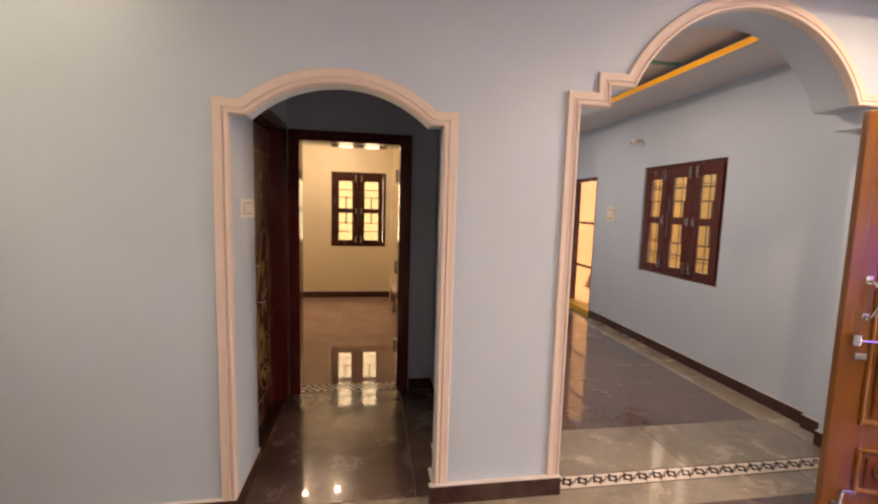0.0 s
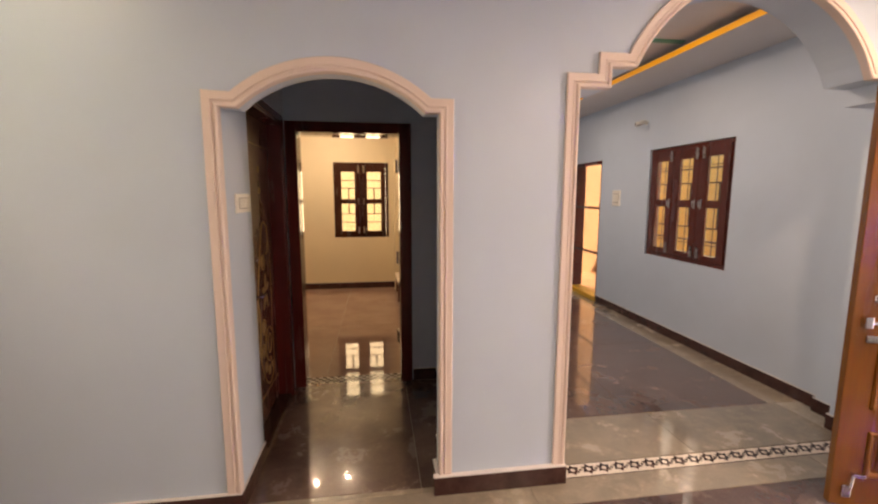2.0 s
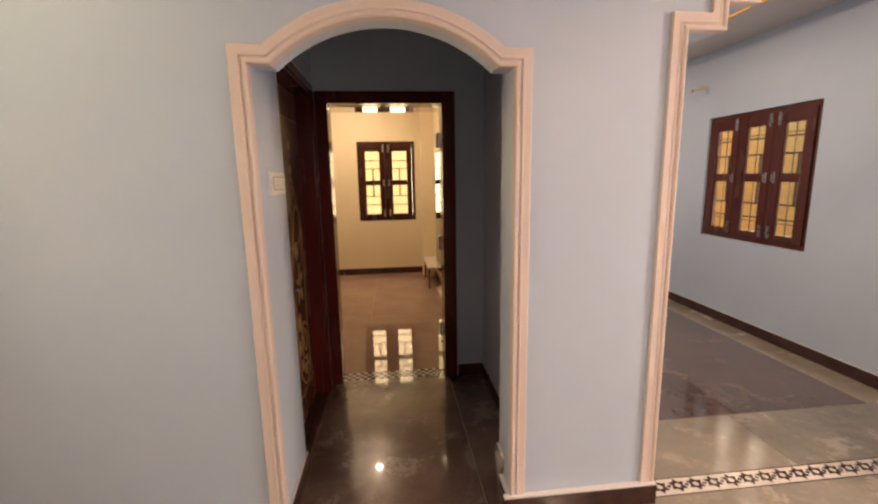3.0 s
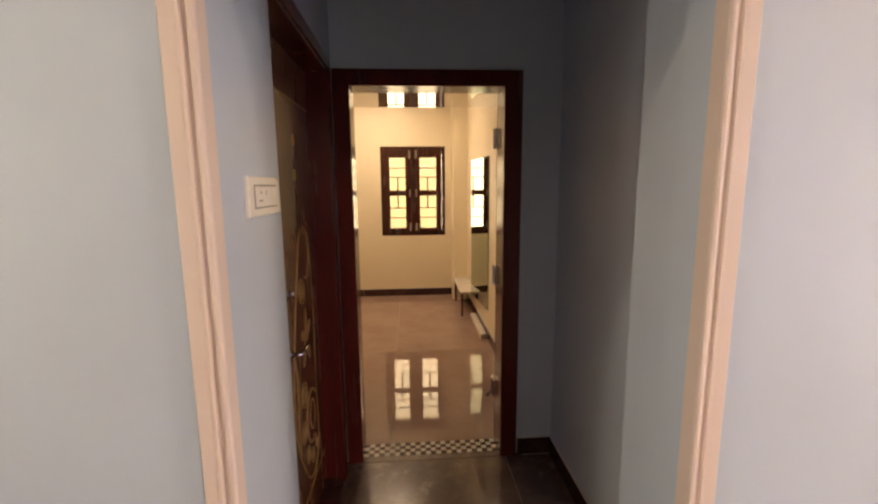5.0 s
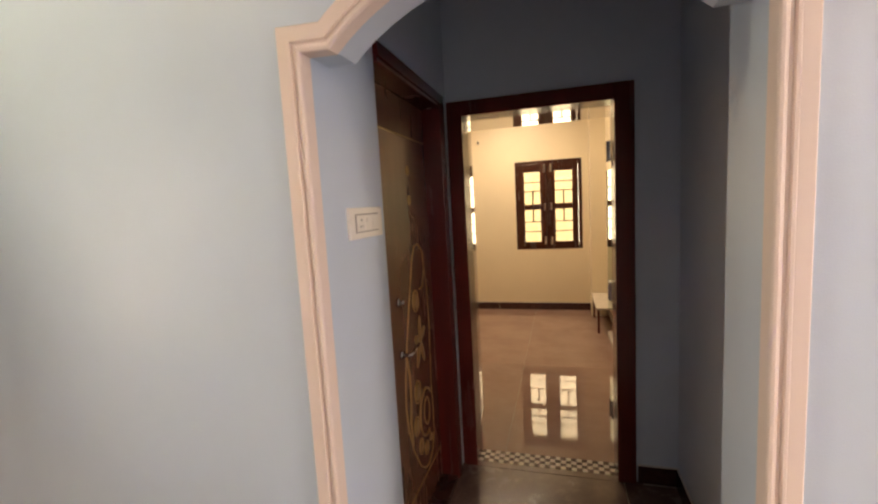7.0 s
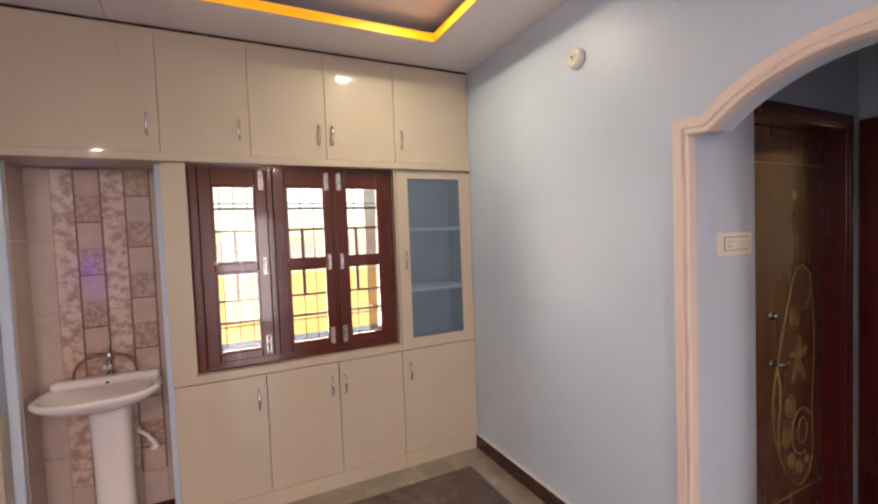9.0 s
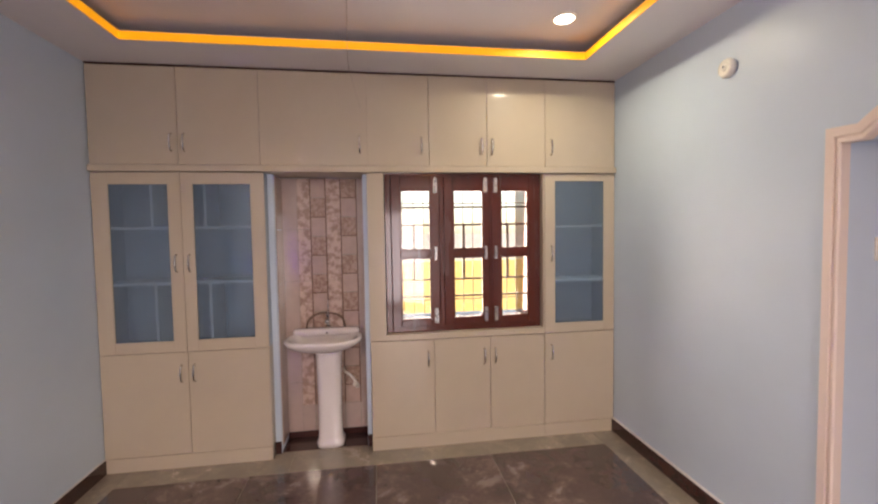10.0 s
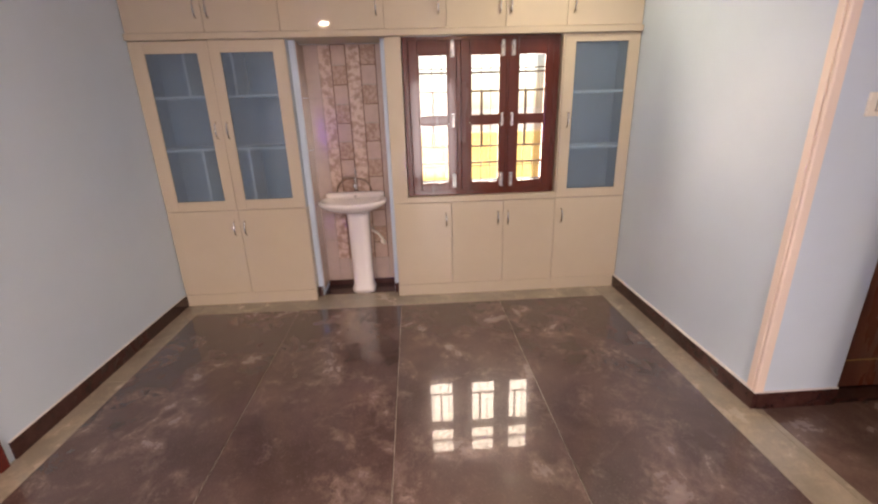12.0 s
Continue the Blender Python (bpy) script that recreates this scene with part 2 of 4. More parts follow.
MIRROR = material("mirror_silver", (0.40, 0.48, 0.40), 0.02, metal=1.0, amount=0.0, bump=0, rough_var=0)

# ---- mesh helpers ----


def box(bm, x0, x1, y0, y1, z0, z1, bevel=0.0):
    x0, x1, y0, y1, z0, z1 = min(x0, x1), max(x0, x1), min(y0, y1), max(y0, y1), min(z0, z1), max(z0, z1)
    v = [bm.verts.new((x, y, z)) for z in (z0, z1) for y in (y0, y1) for x in (x0, x1)]
    fs = [bm.faces.new([v[i] for i in q]) for q in ((0, 2, 3, 1), (4, 5, 7, 6), (0, 1, 5, 4), (2, 6, 7, 3), (0, 4, 6, 2), (1, 3, 7, 5))]
    if bevel:
        es = {e for f in fs for e in f.edges}
        bmesh.ops.bevel(bm, geom=list(es), offset=bevel, segments=2, profile=0.5, affect="EDGES")
    return bm


def boxed(*args):
    return box(bmesh.new(), *args)


def disc_prism(bm, m, radius, depth, segments=24, radius2=None):
    """A cylinder or cone of that depth, from local z 0 to depth."""
    got = bmesh.ops.create_cone(bm, cap_ends=True, segments=segments, radius1=radius, radius2=radius if radius2 is None else radius2, depth=depth)
    bmesh.ops.transform(bm, matrix=m @ Matrix.Translation((0, 0, depth / 2)), verts=got["verts"])
    return bm


def ball(bm, m, u=14, v=8):
    got = bmesh.ops.create_uvsphere(bm, u_segments=u, v_segments=v, radius=1.0)
    bmesh.ops.transform(bm, matrix=m, verts=got["verts"])
    return bm


def tube(bm, points, radius, sides=8):
    """A round bar along points; radius is one number or one for each point."""
    pts = [Vector(p) for p in points]
    rad = radius if isinstance(radius, (list, tuple)) else [radius] * len(pts)
    rings = []
    up = None
    for i, p in enumerate(pts):
        d = (pts[min(i + 1, len(pts) - 1)] - pts[max(i - 1, 0)]).normalized()
        if up is None:
            up = d.orthogonal().normalized()
        up = (up - d * up.dot(d)).normalized()
        side = d.cross(up)
        rings.append([bm.verts.new(p + rad[i] * (math.cos(a) * up + math.sin(a) * side)) for a in [2 * math.pi * k / sides for k in range(sides)]])
    for a, b in zip(rings, rings[1:]):
        for k in range(sides):
            bm.faces.new((a[k], a[(k + 1) % sides], b[(k + 1) % sides], b[k]))
    bm.faces.new(rings[0][::-1])
    bm.faces.new(rings[-1])
    return bm


def lathe(bm, profile, m=Matrix(), segments=28, squash=(1, 1)):
    rings = []
    for r, z in profile:
        rings.append([bm.verts.new(m @ Vector((r * squash[0] * math.cos(a), r * squash[1] * math.sin(a), z))) for a in [2 * math.pi * k / segments for k in range(segments)]])
    for a, b in zip(rings, rings[1:]):
        for k in range(segments):
            bm.faces.new((a[k], a[(k + 1) % segments], b[(k + 1) % segments], b[k]))
    bm.faces.new(rings[0][::-1])
    bm.faces.new(rings[-1])
    return bm


def moulding(bm, path, section, back, front_sign=-1):
    """Sweeps a moulded section along a path in the wall's plane. path: (x, z) along the opening's edge; section: (outward, proud)."""
    n = len(path)
    norms = []
    for i in range(n):
        ds = []
        for a, b in ((i - 1, i), (i, i + 1)):
            if 0 <= a and b < n:
                d = Vector((path[b][0] - path[a][0], path[b][1] - path[a][1])).normalized()
                ds.append(Vector((-d.y, d.x)))
        m = sum(ds, Vector((0, 0))).normalized()
        norms.append(m / max(0.35, m.dot(ds[0])))
    rows = []
    for (x, z), nn in zip(path, norms):
        rows.append([bm.verts.new((x + nn.x * u, back + front_sign * v, z + nn.y * u)) for u, v in section])
    k = len(section)
    for a, b in zip(rows, rows[1:]):
        for j in range(k):
            bm.faces.new((a[j], b[j], b[(j + 1) % k], a[(j + 1) % k]))
    bm.faces.new(rows[0])
    bm.faces.new(rows[-1][::-1])
    bmesh.ops.recalc_face_normals(bm, faces=bm.faces)
    return bm


def mesh_of(name, bm, mat, smooth=False):
    me = bpy.data.meshes.new(name)
    if smooth:
        for f in bm.faces:
            f.smooth = True
    bm.to_mesh(me)
    bm.free()
    me.materials.append(mat)
    return me


def part(name, bm, mat, parent=None, label="", smooth=False):
    ob = new(name, mesh_of(name, bm, mat, smooth))
    if parent:
        ob.parent = parent
    if label:
        tagged(ob, label)
    return ob


def thing(name, label, category, group="", m=None, kind=""):
    ob = new(name)
    if m is not None:
        ob.matrix_world = m
    return tagged(ob, label, category, group, kind)


def structure(name, bm, mat, label, category, smooth=False):
    return tagged(part(name, bm, mat, None, "", smooth), label, category, kind="structure")


# ---- plan ----
YN, YN2 = 2.15, 2.40          # hall's north wall with the two arches
YS = -1.645                    # hall's south wall
XW = -2.65                    # wall behind the cabinets
XE = 3.42                     # hall's east wall
XR = 3.325                     # lobby's east wall
YD, YD2 = 3.58, 3.715         # wall at the end of the passage
XL, XP = -0.618, 0.575        # passage's side walls
H, HT = 2.812, 2.925            # border of the ceiling, and its tray
YB = 7.395                    # far wall of the bedroom and the next room
XF = -2.31                    # fronts of the cabinets


def arc(cx, cz, r, x0, x1, steps):
    return [(x, cz + math.sqrt(max(0, r * r - (x - cx) ** 2))) for x in [x0 + (x1 - x0) * i / steps for i in range(steps + 1)]]


YJ = 2.52                     # back of the jamb beside the passage
YT = 2.28                     # back of the thinner head over the passage arch
SMALL = [(XL, 0), (XL, 1.988)] + arc(-0.105, 1.519, 0.634, -0.535, 0.325, 24) + [(0.397, 1.985), (0.397, 0)]
BIG = [(1.088, 0), (1.088, 2.130), (1.252, 2.130), (1.252, 2.234)] + arc(2.09, 1.93, 0.765, 1.388, 2.792, 36) \
    + [(2.955, 2.234), (2.955, 2.130), (3.135, 2.130), (3.135, 0)]


def arch_wall(bm, path, y0, y1, top):
    for (xa, za), (xb, zb) in zip(path, path[1:]):
        if xb - xa > 1e-6:
            bm.faces.new([bm.verts.new(p) for p in ((xa, y0, za), (xb, y0, zb), (xb, y0, top), (xa, y0, top))])
            bm.faces.new([bm.verts.new(p) for p in ((xb, y1, zb), (xa, y1, za), (xa, y1, top), (xb, y1, top))])
        bm.faces.new([bm.verts.new(p) for p in ((xa, y1, za), (xb, y1, zb), (xb, y0, zb), (xa, y0, za))])
    xa, xb = path[0][0], path[-1][0]
    bm.faces.new([bm.verts.new(p) for p in ((xa, y0, top), (xb, y0, top), (xb, y1, top), (xa, y1, top))])
    bmesh.ops.remove_doubles(bm, verts=bm.verts, dist=1e-5)
    bmesh.ops.recalc_face_normals(bm, faces=bm.faces)
    return bm


# ---- walls ----
bm = arch_wall(bmesh.new(), [(-2.9, 0)] + SMALL + [(0.75, 0)], YN, YT, 3.05)
arch_wall(bm, [(0.75, 0)] + BIG + [(3.65, 0)], YN, YN2, 3.05)
box(bm, 0.436, 0.80, YT, YJ, 0, 3.05)
structure("wall_north", bm, BLUE,
          "pale blue painted hall wall with two arched openings", "wall")
bm = bmesh.new()
box(bm, 3.28, 3.6, YN2 + 0.002, 2.62, 0, H)
structure("wall_pier", bm, BLUE, "pale blue stepped pier beside the wide arch", "wall")


def wall_with_holes(u0, u1, z1, holes, make):
    """Fills a wall with boxes round rectangular holes (ua, ub, za, zb), left to right."""
    u = u0
    for ua, ub, za, zb in sorted(holes):
        if ua > u:
            make(u, ua, 0, z1)
        if za > 0:
            make(ua, ub, 0, za)
        if zb < z1:
            make(ua, ub, zb, z1)
        u = ub
    if u < u1:
        make(u, u1, 0, z1)


bm = bmesh.new()
wall_with_holes(-2.9, 3.65, 3.05, [(-0.50, 0.42, 0, 2.08)], lambda a, b, c, d: box(bm, a, b, YS - 0.2, YS, c, d))
structure("wall_south", bm, BLUE, "pale blue painted hall wall", "wall")
bm = bmesh.new()
wall_with_holes(YS, YN, 3.05, [(0.322, 1.54, 0.88, 2.107)], lambda a, b, c, d: box(bm, XW - 0.2, XW, a, b, c, d))
structure("wall_west", bm, BLUE, "painted wall behind the fitted cabinets", "wall")
bm = bmesh.new()
wall_with_holes(YS, YN, 3.05, [(0.27, 1.39, 0, 2.14)], lambda a, b, c, d: box(bm, XE, XE + 0.22, a, b, c, d))
structure("wall_east", bm, BLUE, "pale blue painted hall wall with the main doorway", "wall")
bm = bmesh.new()
wall_with_holes(YN2, 7.6, 3.05, [(3.607, 4.842, 0.882, 2.125), (5.955, 6.895, 0, 2.09)], lambda a, b, c, d: box(bm, XR, XR + (0.22 if a > 5 else 0.12), a, b, c, d))
structure("wall_lobby_east", bm, BLUE, "pale blue painted wall of the next room", "wall")
structure("wall_lobby_north", boxed(0.80, XR, YB, YB + 0.2, 0, 3.05), BLUE, "pale blue painted end wall", "wall")
structure("wall_lobby_west", boxed(XP, 0.80, YJ, YB, 0, 3.05), BLUE, "pale blue partition beside the passage", "wall")
bm = bmesh.new()
wall_with_holes(YT, YD, 3.05, [(2.595, 3.475, 0, 2.17)], lambda a, b, c, d: box(bm, XL - 0.2, XL, a, b, c, d))
structure("wall_passage_left", bm, BLUE, "pale blue passage wall with a doorway", "wall")
bm = bmesh.new()
wall_with_holes(-0.66, XP, 3.05, [(-0.55, 0.275, 0, 2.08)], lambda a, b, c, d: box(bm, a, b, YD, YD2, c, d))
structure("wall_passage_end", bm, BLUE, "blue wall round the bedroom doorway", "wall")
bm = bmesh.new()
wall_with_holes(-2.4, 0.80, 3.05, [(-0.622, 0.279, 0.88, 2.12)], lambda a, b, c, d: box(bm, a, b, YB, YB + 0.22, c, d))
structure("wall_bedroom_north", bm, CREAM, "cream painted bedroom wall with a window", "wall")
structure("wall_bedroom_west", boxed(-2.4, -2.2, YD2, YB, 0, 3.05), CREAM, "cream painted bedroom side wall", "wall")
bm = bmesh.new()
box(bm, 0.56, 0.573, YD2 + 0.004, YB, 0, 3.0)
box(bm, 0.37, 0.56, 7.10, YB, 0, 3.0)
structure("wall_bedroom_east", bm, CREAM, "cream painted bedroom wall with a corner pier", "wall")
structure("wall_bedroom_south", boxed(-2.2, -0.662, YD2 - 0.12, YD2 + 0.012, 0, 3.0), CREAM, "cream painted wall inside the bedroom", "wall")
structure("wall_store", boxed(-1.6, -1.5, YT, YD, 0, 3.05), BLUE, "plain wall behind the closed door", "wall")

# ---- ceilings ----
bm = bmesh.new()
TX0, TX1, TY0, TY1 = -1.93, 2.9, -1.22, 1.705
box(bm, XW, TX0, YS, YN, H, H + 0.05)
box(bm, TX1, XE, YS, YN, H, H + 0.05)
box(bm, TX0, TX1, YS, TY0, H, H + 0.05)
box(bm, TX0, TX1, TY1, YN, H, H + 0.05)
box(bm, XW, XE, YS, YN, HT, HT + 0.1)
structure("ceiling_hall", bm, CEIL, "off-white false ceiling with a recessed tray", "ceiling")
bm = bmesh.new()
w = 0.006
box(bm, TX0, TX0 + w, TY0, TY1, H - 0.004, H + 0.044)
box(bm, TX1 - w, TX1, TY0, TY1, H - 0.004, H + 0.044)
box(bm, TX0 + w, TX1 - w, TY0, TY0 + w, H - 0.004, H + 0.044)
box(bm, TX0 + w, TX1 - w, TY1 - w, TY1, H - 0.004, H + 0.044)
structure("trim_hall_tray", bm, YELLOW, "glowing yellow edge round the ceiling tray", "cove light")
bm = bmesh.new()
LX0, LX1, LY0, LY1 = 1.2, 2.71, 2.45, 6.7
box(bm, 0.8, LX0, YN2, YB, H, H + 0.05)
box(bm, LX1, XR, YN2, YB, H, H + 0.05)
box(bm, LX0, LX1, YN2, LY0, H, H + 0.05)
box(bm, LX0, LX1, LY1, YB, H, H + 0.05)
box(bm, 0.8, XR, YN2, YB, HT, HT + 0.1)
structure("ceiling_lobby", bm, CEIL, "off-white false ceiling with a recessed tray", "ceiling")
bm = bmesh.new()
box(bm, LX0, LX0 + w, LY0, LY1, H - 0.004, H + 0.044)
box(bm, LX1 - w, LX1, LY0, LY1, H - 0.004, H + 0.044)
box(bm, LX0 + w, LX1 - w, LY0, LY0 + w, H - 0.004, H + 0.044)
box(bm, LX0 + w, LX1 - w, LY1 - w, LY1, H - 0.004, H + 0.044)
structure("trim_lobby_tray", bm, glowing("dim_yellow_led_profile", (0.9, 0.40, 0.02), 0.12), "glowing yellow edge round the ceiling tray", "cove light")
structure("trim_green_band", boxed(LX0, LX1 + 0.05, 3.62, 3.68, HT - 0.012, HT - 0.001), GREEN, "thin green band across the ceiling tray", "trim")
structure("ceiling_passage", boxed(XL - 0.9, XP, YT, YD, 2.72, 2.8), BLUE, "plain passage ceiling", "ceiling")
structure("ceiling_bedroom", boxed(-2.2, 0.575, YD2, YB, 2.85, 2.95), CEIL, "off-white bedroom ceiling", "ceiling")
structure("ceiling_loft", boxed(-2.198, 0.558, YD2 + 0.014, 4.87, 2.2, 2.3), material("gloss_white_soffit", (0.52, 0.50, 0.42), 0.02, metal=0.3, amount=0.03, bump=0, rough_var=0.0, coat=1.0, spec=1.0, coat_rough=0.01),
          "glossy underside of the loft over the bedroom door", "ceiling")

# ---- arch mouldings, skirtings ----
SECTION = [(0.061, 0.0), (0.061, 0.014), (0.058, 0.017), (0.030, 0.017), (0.028, 0.019), (0.022, 0.019), (0.019, 0.012), (0.012, 0.012), (0.009, 0.018),
           (0.002, 0.021), (-0.004, 0.020), (-0.007, 0.015), (-0.007, -0.026), (-0.002, -0.030), (-0.002, -0.004), (0.0, 0.0)]
SMALL_T = [(XL, 0.10)] + SMALL[1:-1] + [(0.397, 0.10)]
structure("trim_small_arch", moulding(bmesh.new(), SMALL_T, SECTION, YN), TRIM, "peach-white grooved moulding round the passage arch", "moulding")
BIG_T = [(1.088, 0.10)] + BIG[1:-1] + [(3.135, 0.10)]
structure("trim_big_arch", moulding(bmesh.new(), BIG_T, SECTION, YN), TRIM, "peach-white grooved moulding round the wide arch", "moulding")
SH, ST = 0.10, 0.014
SKIRTS = [(XF, -0.61, YN - ST - 0.01, YN), (0.36, 1.10, YN - ST - 0.024, YN), (3.135, XE, YN - ST, YN), (XL, XL + ST, YN, 2.595),
          (0.371, 0.397, YN, YT), (0.397, 0.436, YT, YT + ST), (0.436 - ST, 0.436, YT + ST, YJ + ST), (1.088, 1.11, YN, YN2), (0.436, XP - ST, YJ, YJ + ST),
          (XP - ST, XP, YJ + ST, YD - ST), (0.372, XP, YD - ST, YD),
          (XF, -0.59, YS, YS + ST), (0.51, XE, YS, YS + ST), (XR - ST, XR, 2.62 + ST, 5.95), (3.135 - ST, 3.135, YN, YN2 + ST),
          (3.135, 3.28 - ST, YN2, YN2 + ST), (3.28 - ST, 3.28, YN2, 2.62), (3.28 - ST, XR, 2.62, 2.62 + ST), (-2.2, 0.37, YB - ST, YB),
          (0.56 - ST, 0.56, 4.5, 7.10)]
base = thing("baseboard", "dark maroon polished granite skirting with a pale sealant line", "skirting", kind="structure")
for x0, x1, y0, y1 in SKIRTS:
    along_x = x1 - x0 > y1 - y0
    length = max(x1 - x0, y1 - y0)
    count = max(1, round(length / 1.05))
    for k in range(count):
        a, b = length * k / count + 0.001, length * (k + 1) / count - 0.001
        ends = (x0 + a, x0 + b, y0, y1) if along_x else (x0, x1, y0 + a, y0 + b)
        part("skirting_piece", boxed(*ends, 0, SH, 0.002), SKIRT, base)
    ix, iy = (0.0, 0.006) if along_x else (0.006, 0.0)
    part("sealant", boxed(x0 + ix * 0.5, x1 - ix * 0.5, y0 + iy * 0.5, y1 - iy * 0.5, SH - 0.001, SH + 0.005), UNLIT, base, "pale sealant line")

# ---- windows ----


def window(name, label, m, width, height, sashes, z_mid, rows, thin, depth=0.1, wood=None, wires=(), bars=None):
    """Local x along the wall, inside towards -y, z up from the sill. sashes: (x0, x1, pane x0, pane x1). rows: heights of the grille bars."""
    wood = wood or WOOD
    root = thing(name, label, "window", m=m, kind="structure")
    bm = bmesh.new()
    f = 0.045
    box(bm, 0, f, 0, depth, 0, height, 0.004)
    box(bm, width - f, width, 0, depth, 0, height, 0.004)
    box(bm, f, width - f, 0, depth, height - 0.05, height, 0.004)
    box(bm, f, width - f, 0, depth, 0, 0.05, 0.004)
    for (a0, a1, _, _), (b0, b1, _, _) in zip(sashes, sashes[1:]):
        box(bm, a1 - 0.012, b0 + 0.012, 0.032, (bars or depth) - 0.034, 0.05, height - 0.05, 0.003)
        box(bm, a1 + 0.002, b0 - 0.002, -0.008, 0.030, 0.05, height - 0.05, 0.002)
    part("window_frame", bm, wood, root)
    for x0, x1, p0, p1 in sashes:
        bm = bmesh.new()
        za, zb, zt0, zt1 = 0.045, height - 0.045, 0.096, height - 0.143
        y0, y1 = -0.012, 0.03
        box(bm, x0, p0, y0, y1, za, zb, 0.005)
        box(bm, p1, x1, y0, y1, za, zb, 0.005)
        box(bm, p0, p1, y0 + 0.002, y1 - 0.002, za, zt0, 0.005)
        box(bm, p0, p1, y0 + 0.002, y1 - 0.002, zt1, zb, 0.005)
        box(bm, p0, p1, y0 + 0.002, y1 - 0.002, z_mid - 0.027, z_mid + 0.027, 0.005)
        sash = part("sash", bm, wood, root)
        for c0, c1 in ((zt0, z_mid - 0.027), (z_mid + 0.027, zt1)):
            pane = part("pane", boxed(p0, p1, 0.008, 0.012, c0, c1), PANE, sash)
            pane.visible_shadow = False
            bm = bmesh.new()
            b = 0.012
            box(bm, p0, p0 + b, -0.006, 0.006, c0, c1)
            box(bm, p1 - b, p1, -0.006, 0.006, c0, c1)
            box(bm, p0 + b, p1 - b, -0.006, 0.006, c0, c0 + b)
            box(bm, p0 + b, p1 - b, -0.006, 0.006, c1 - b, c1)
            part("bead", bm, wood, sash)
        xh = x0 + 0.03 if x0 == sashes[-1][0] else x1 - 0.03
        for xx, zz in ((xh, height - 0.11), (xh, 0.12)):
            bm = bmesh.new()
            box(bm, xx - 0.014, xx + 0.014, y0 - 0.004, y0, zz - 0.055, zz + 0.055, 0.001)
            tube(bm, [(xx, y0 - 0.012, zz - 0.05), (xx, y0 - 0.012, zz + 0.06)], 0.006)
            tube(bm, [(xx, y0 - 0.010, zz), (xx + 0.004, y0 - 0.034, zz)], 0.005)
            part("tower_bolt", bm, STEEL, sash)
        bm = bmesh.new()
        xx = xh
        box(bm, xx - 0.010, xx + 0.010, y0 - 0.004, y0, z_mid - 0.05, z_mid + 0.05, 0.001)
        tube(bm, [(xx, y0, z_mid + 0.035), (xx, y0 - 0.025, z_mid + 0.03), (xx, y0 - 0.025, z_mid - 0.03), (xx, y0, z_mid - 0.035)], 0.006)
        part("sash_handle", bm, STEEL, sash)
    bm = bmesh.new()
    yb = (bars or depth) - 0.02
    for zz in rows:
        box(bm, f, width - f, yb - 0.012, yb, zz - 0.008, zz + 0.008)
    for zz in wires:
        box(bm, f, width - f, yb - 0.006, yb, zz - 0.004, zz + 0.004)
    for x0, x1, p0, p1 in sashes:
        xm = (p0 + p1) / 2
        for k in range(thin):
            xx = xm + 0.081 * (k - (thin - 1) / 2)
            box(bm, xx - 0.003, xx + 0.003, yb + 0.001, yb + 0.009, 0.05, height - 0.05)
        box(bm, xm - 0.011, xm + 0.011, yb - 0.026, yb - 0.014, rows[1], rows[2])
    part("grille", bm, IRON, root, "dark iron bars outside the glass")
    return root


window("window_1", "dark red wooden three-sash window with brass bolts and iron bars", pose(-2.355, 0.322, 0.88, 0, 0, 90), 1.218, 1.227,
       [(0.045, 0.412, 0.114, 0.345), (0.447, 0.802, 0.516, 0.756), (0.822, 1.173, 0.892, 1.116)], 0.60, [0.240, 0.379, 0.820, 0.962], 3, 0.49, None, [0.077, 0.212, 0.994], 0.22)
window("window_2", "dark red wooden three-sash window with iron bars", pose(XR + 0.02, 4.842, 0.882, 0, 0, -90), 1.235, 1.243,
       [(0.045, 0.405, 0.125, 0.325), (0.425, 0.795, 0.505, 0.715), (0.825, 1.185, 0.905, 1.105)], 0.62, [0.236, 0.372, 0.835, 0.985], 3, 0.11, None, [0.092, 0.198, 1.018], 0.105)
window("window_3", "dark brown wooden two-sash bedroom window with iron bars", pose(-0.622, 7.389, 0.88, 0, 0, 0), 0.901, 1.24,
       [(0.045, 0.435, 0.115, 0.355), (0.462, 0.852, 0.535, 0.785)], 0.60, [0.245, 0.385, 0.822, 0.950], 0, 0.16, BROWNWOOD)
# ---- fitted cabinets ----


def handle(parent, y, z, length=0.12):
    bm = bmesh.new()
    pts = [(0, y, z - length / 2), (0.018, y, z - length / 2 + 0.008), (0.027, y, z - length / 4), (0.030, y, z), (0.027, y, z + length / 4),
           (0.018, y, z + length / 2 - 0.008), (0, y, z + length / 2)]
    tube(bm, [(XF + 0.0 + x, yy, zz) for x, yy, zz in pts], [0.007, 0.0065, 0.006, 0.0075, 0.006, 0.0065, 0.007], 8)
    return part("handle", bm, CHROME, parent, "chrome bow handle", True)


GAP = 0.0019


def flat_door(parent, y0, y1, z0, z1, hy=None, hz=None):
    d = part("door", boxed(XF - 0.018, XF, y0 + GAP, y1 - GAP, z0 + GAP, z1 - GAP, 0.0015), LAMINATE, parent)
    if hy is not None:
        handle(d, hy, hz)
    return d


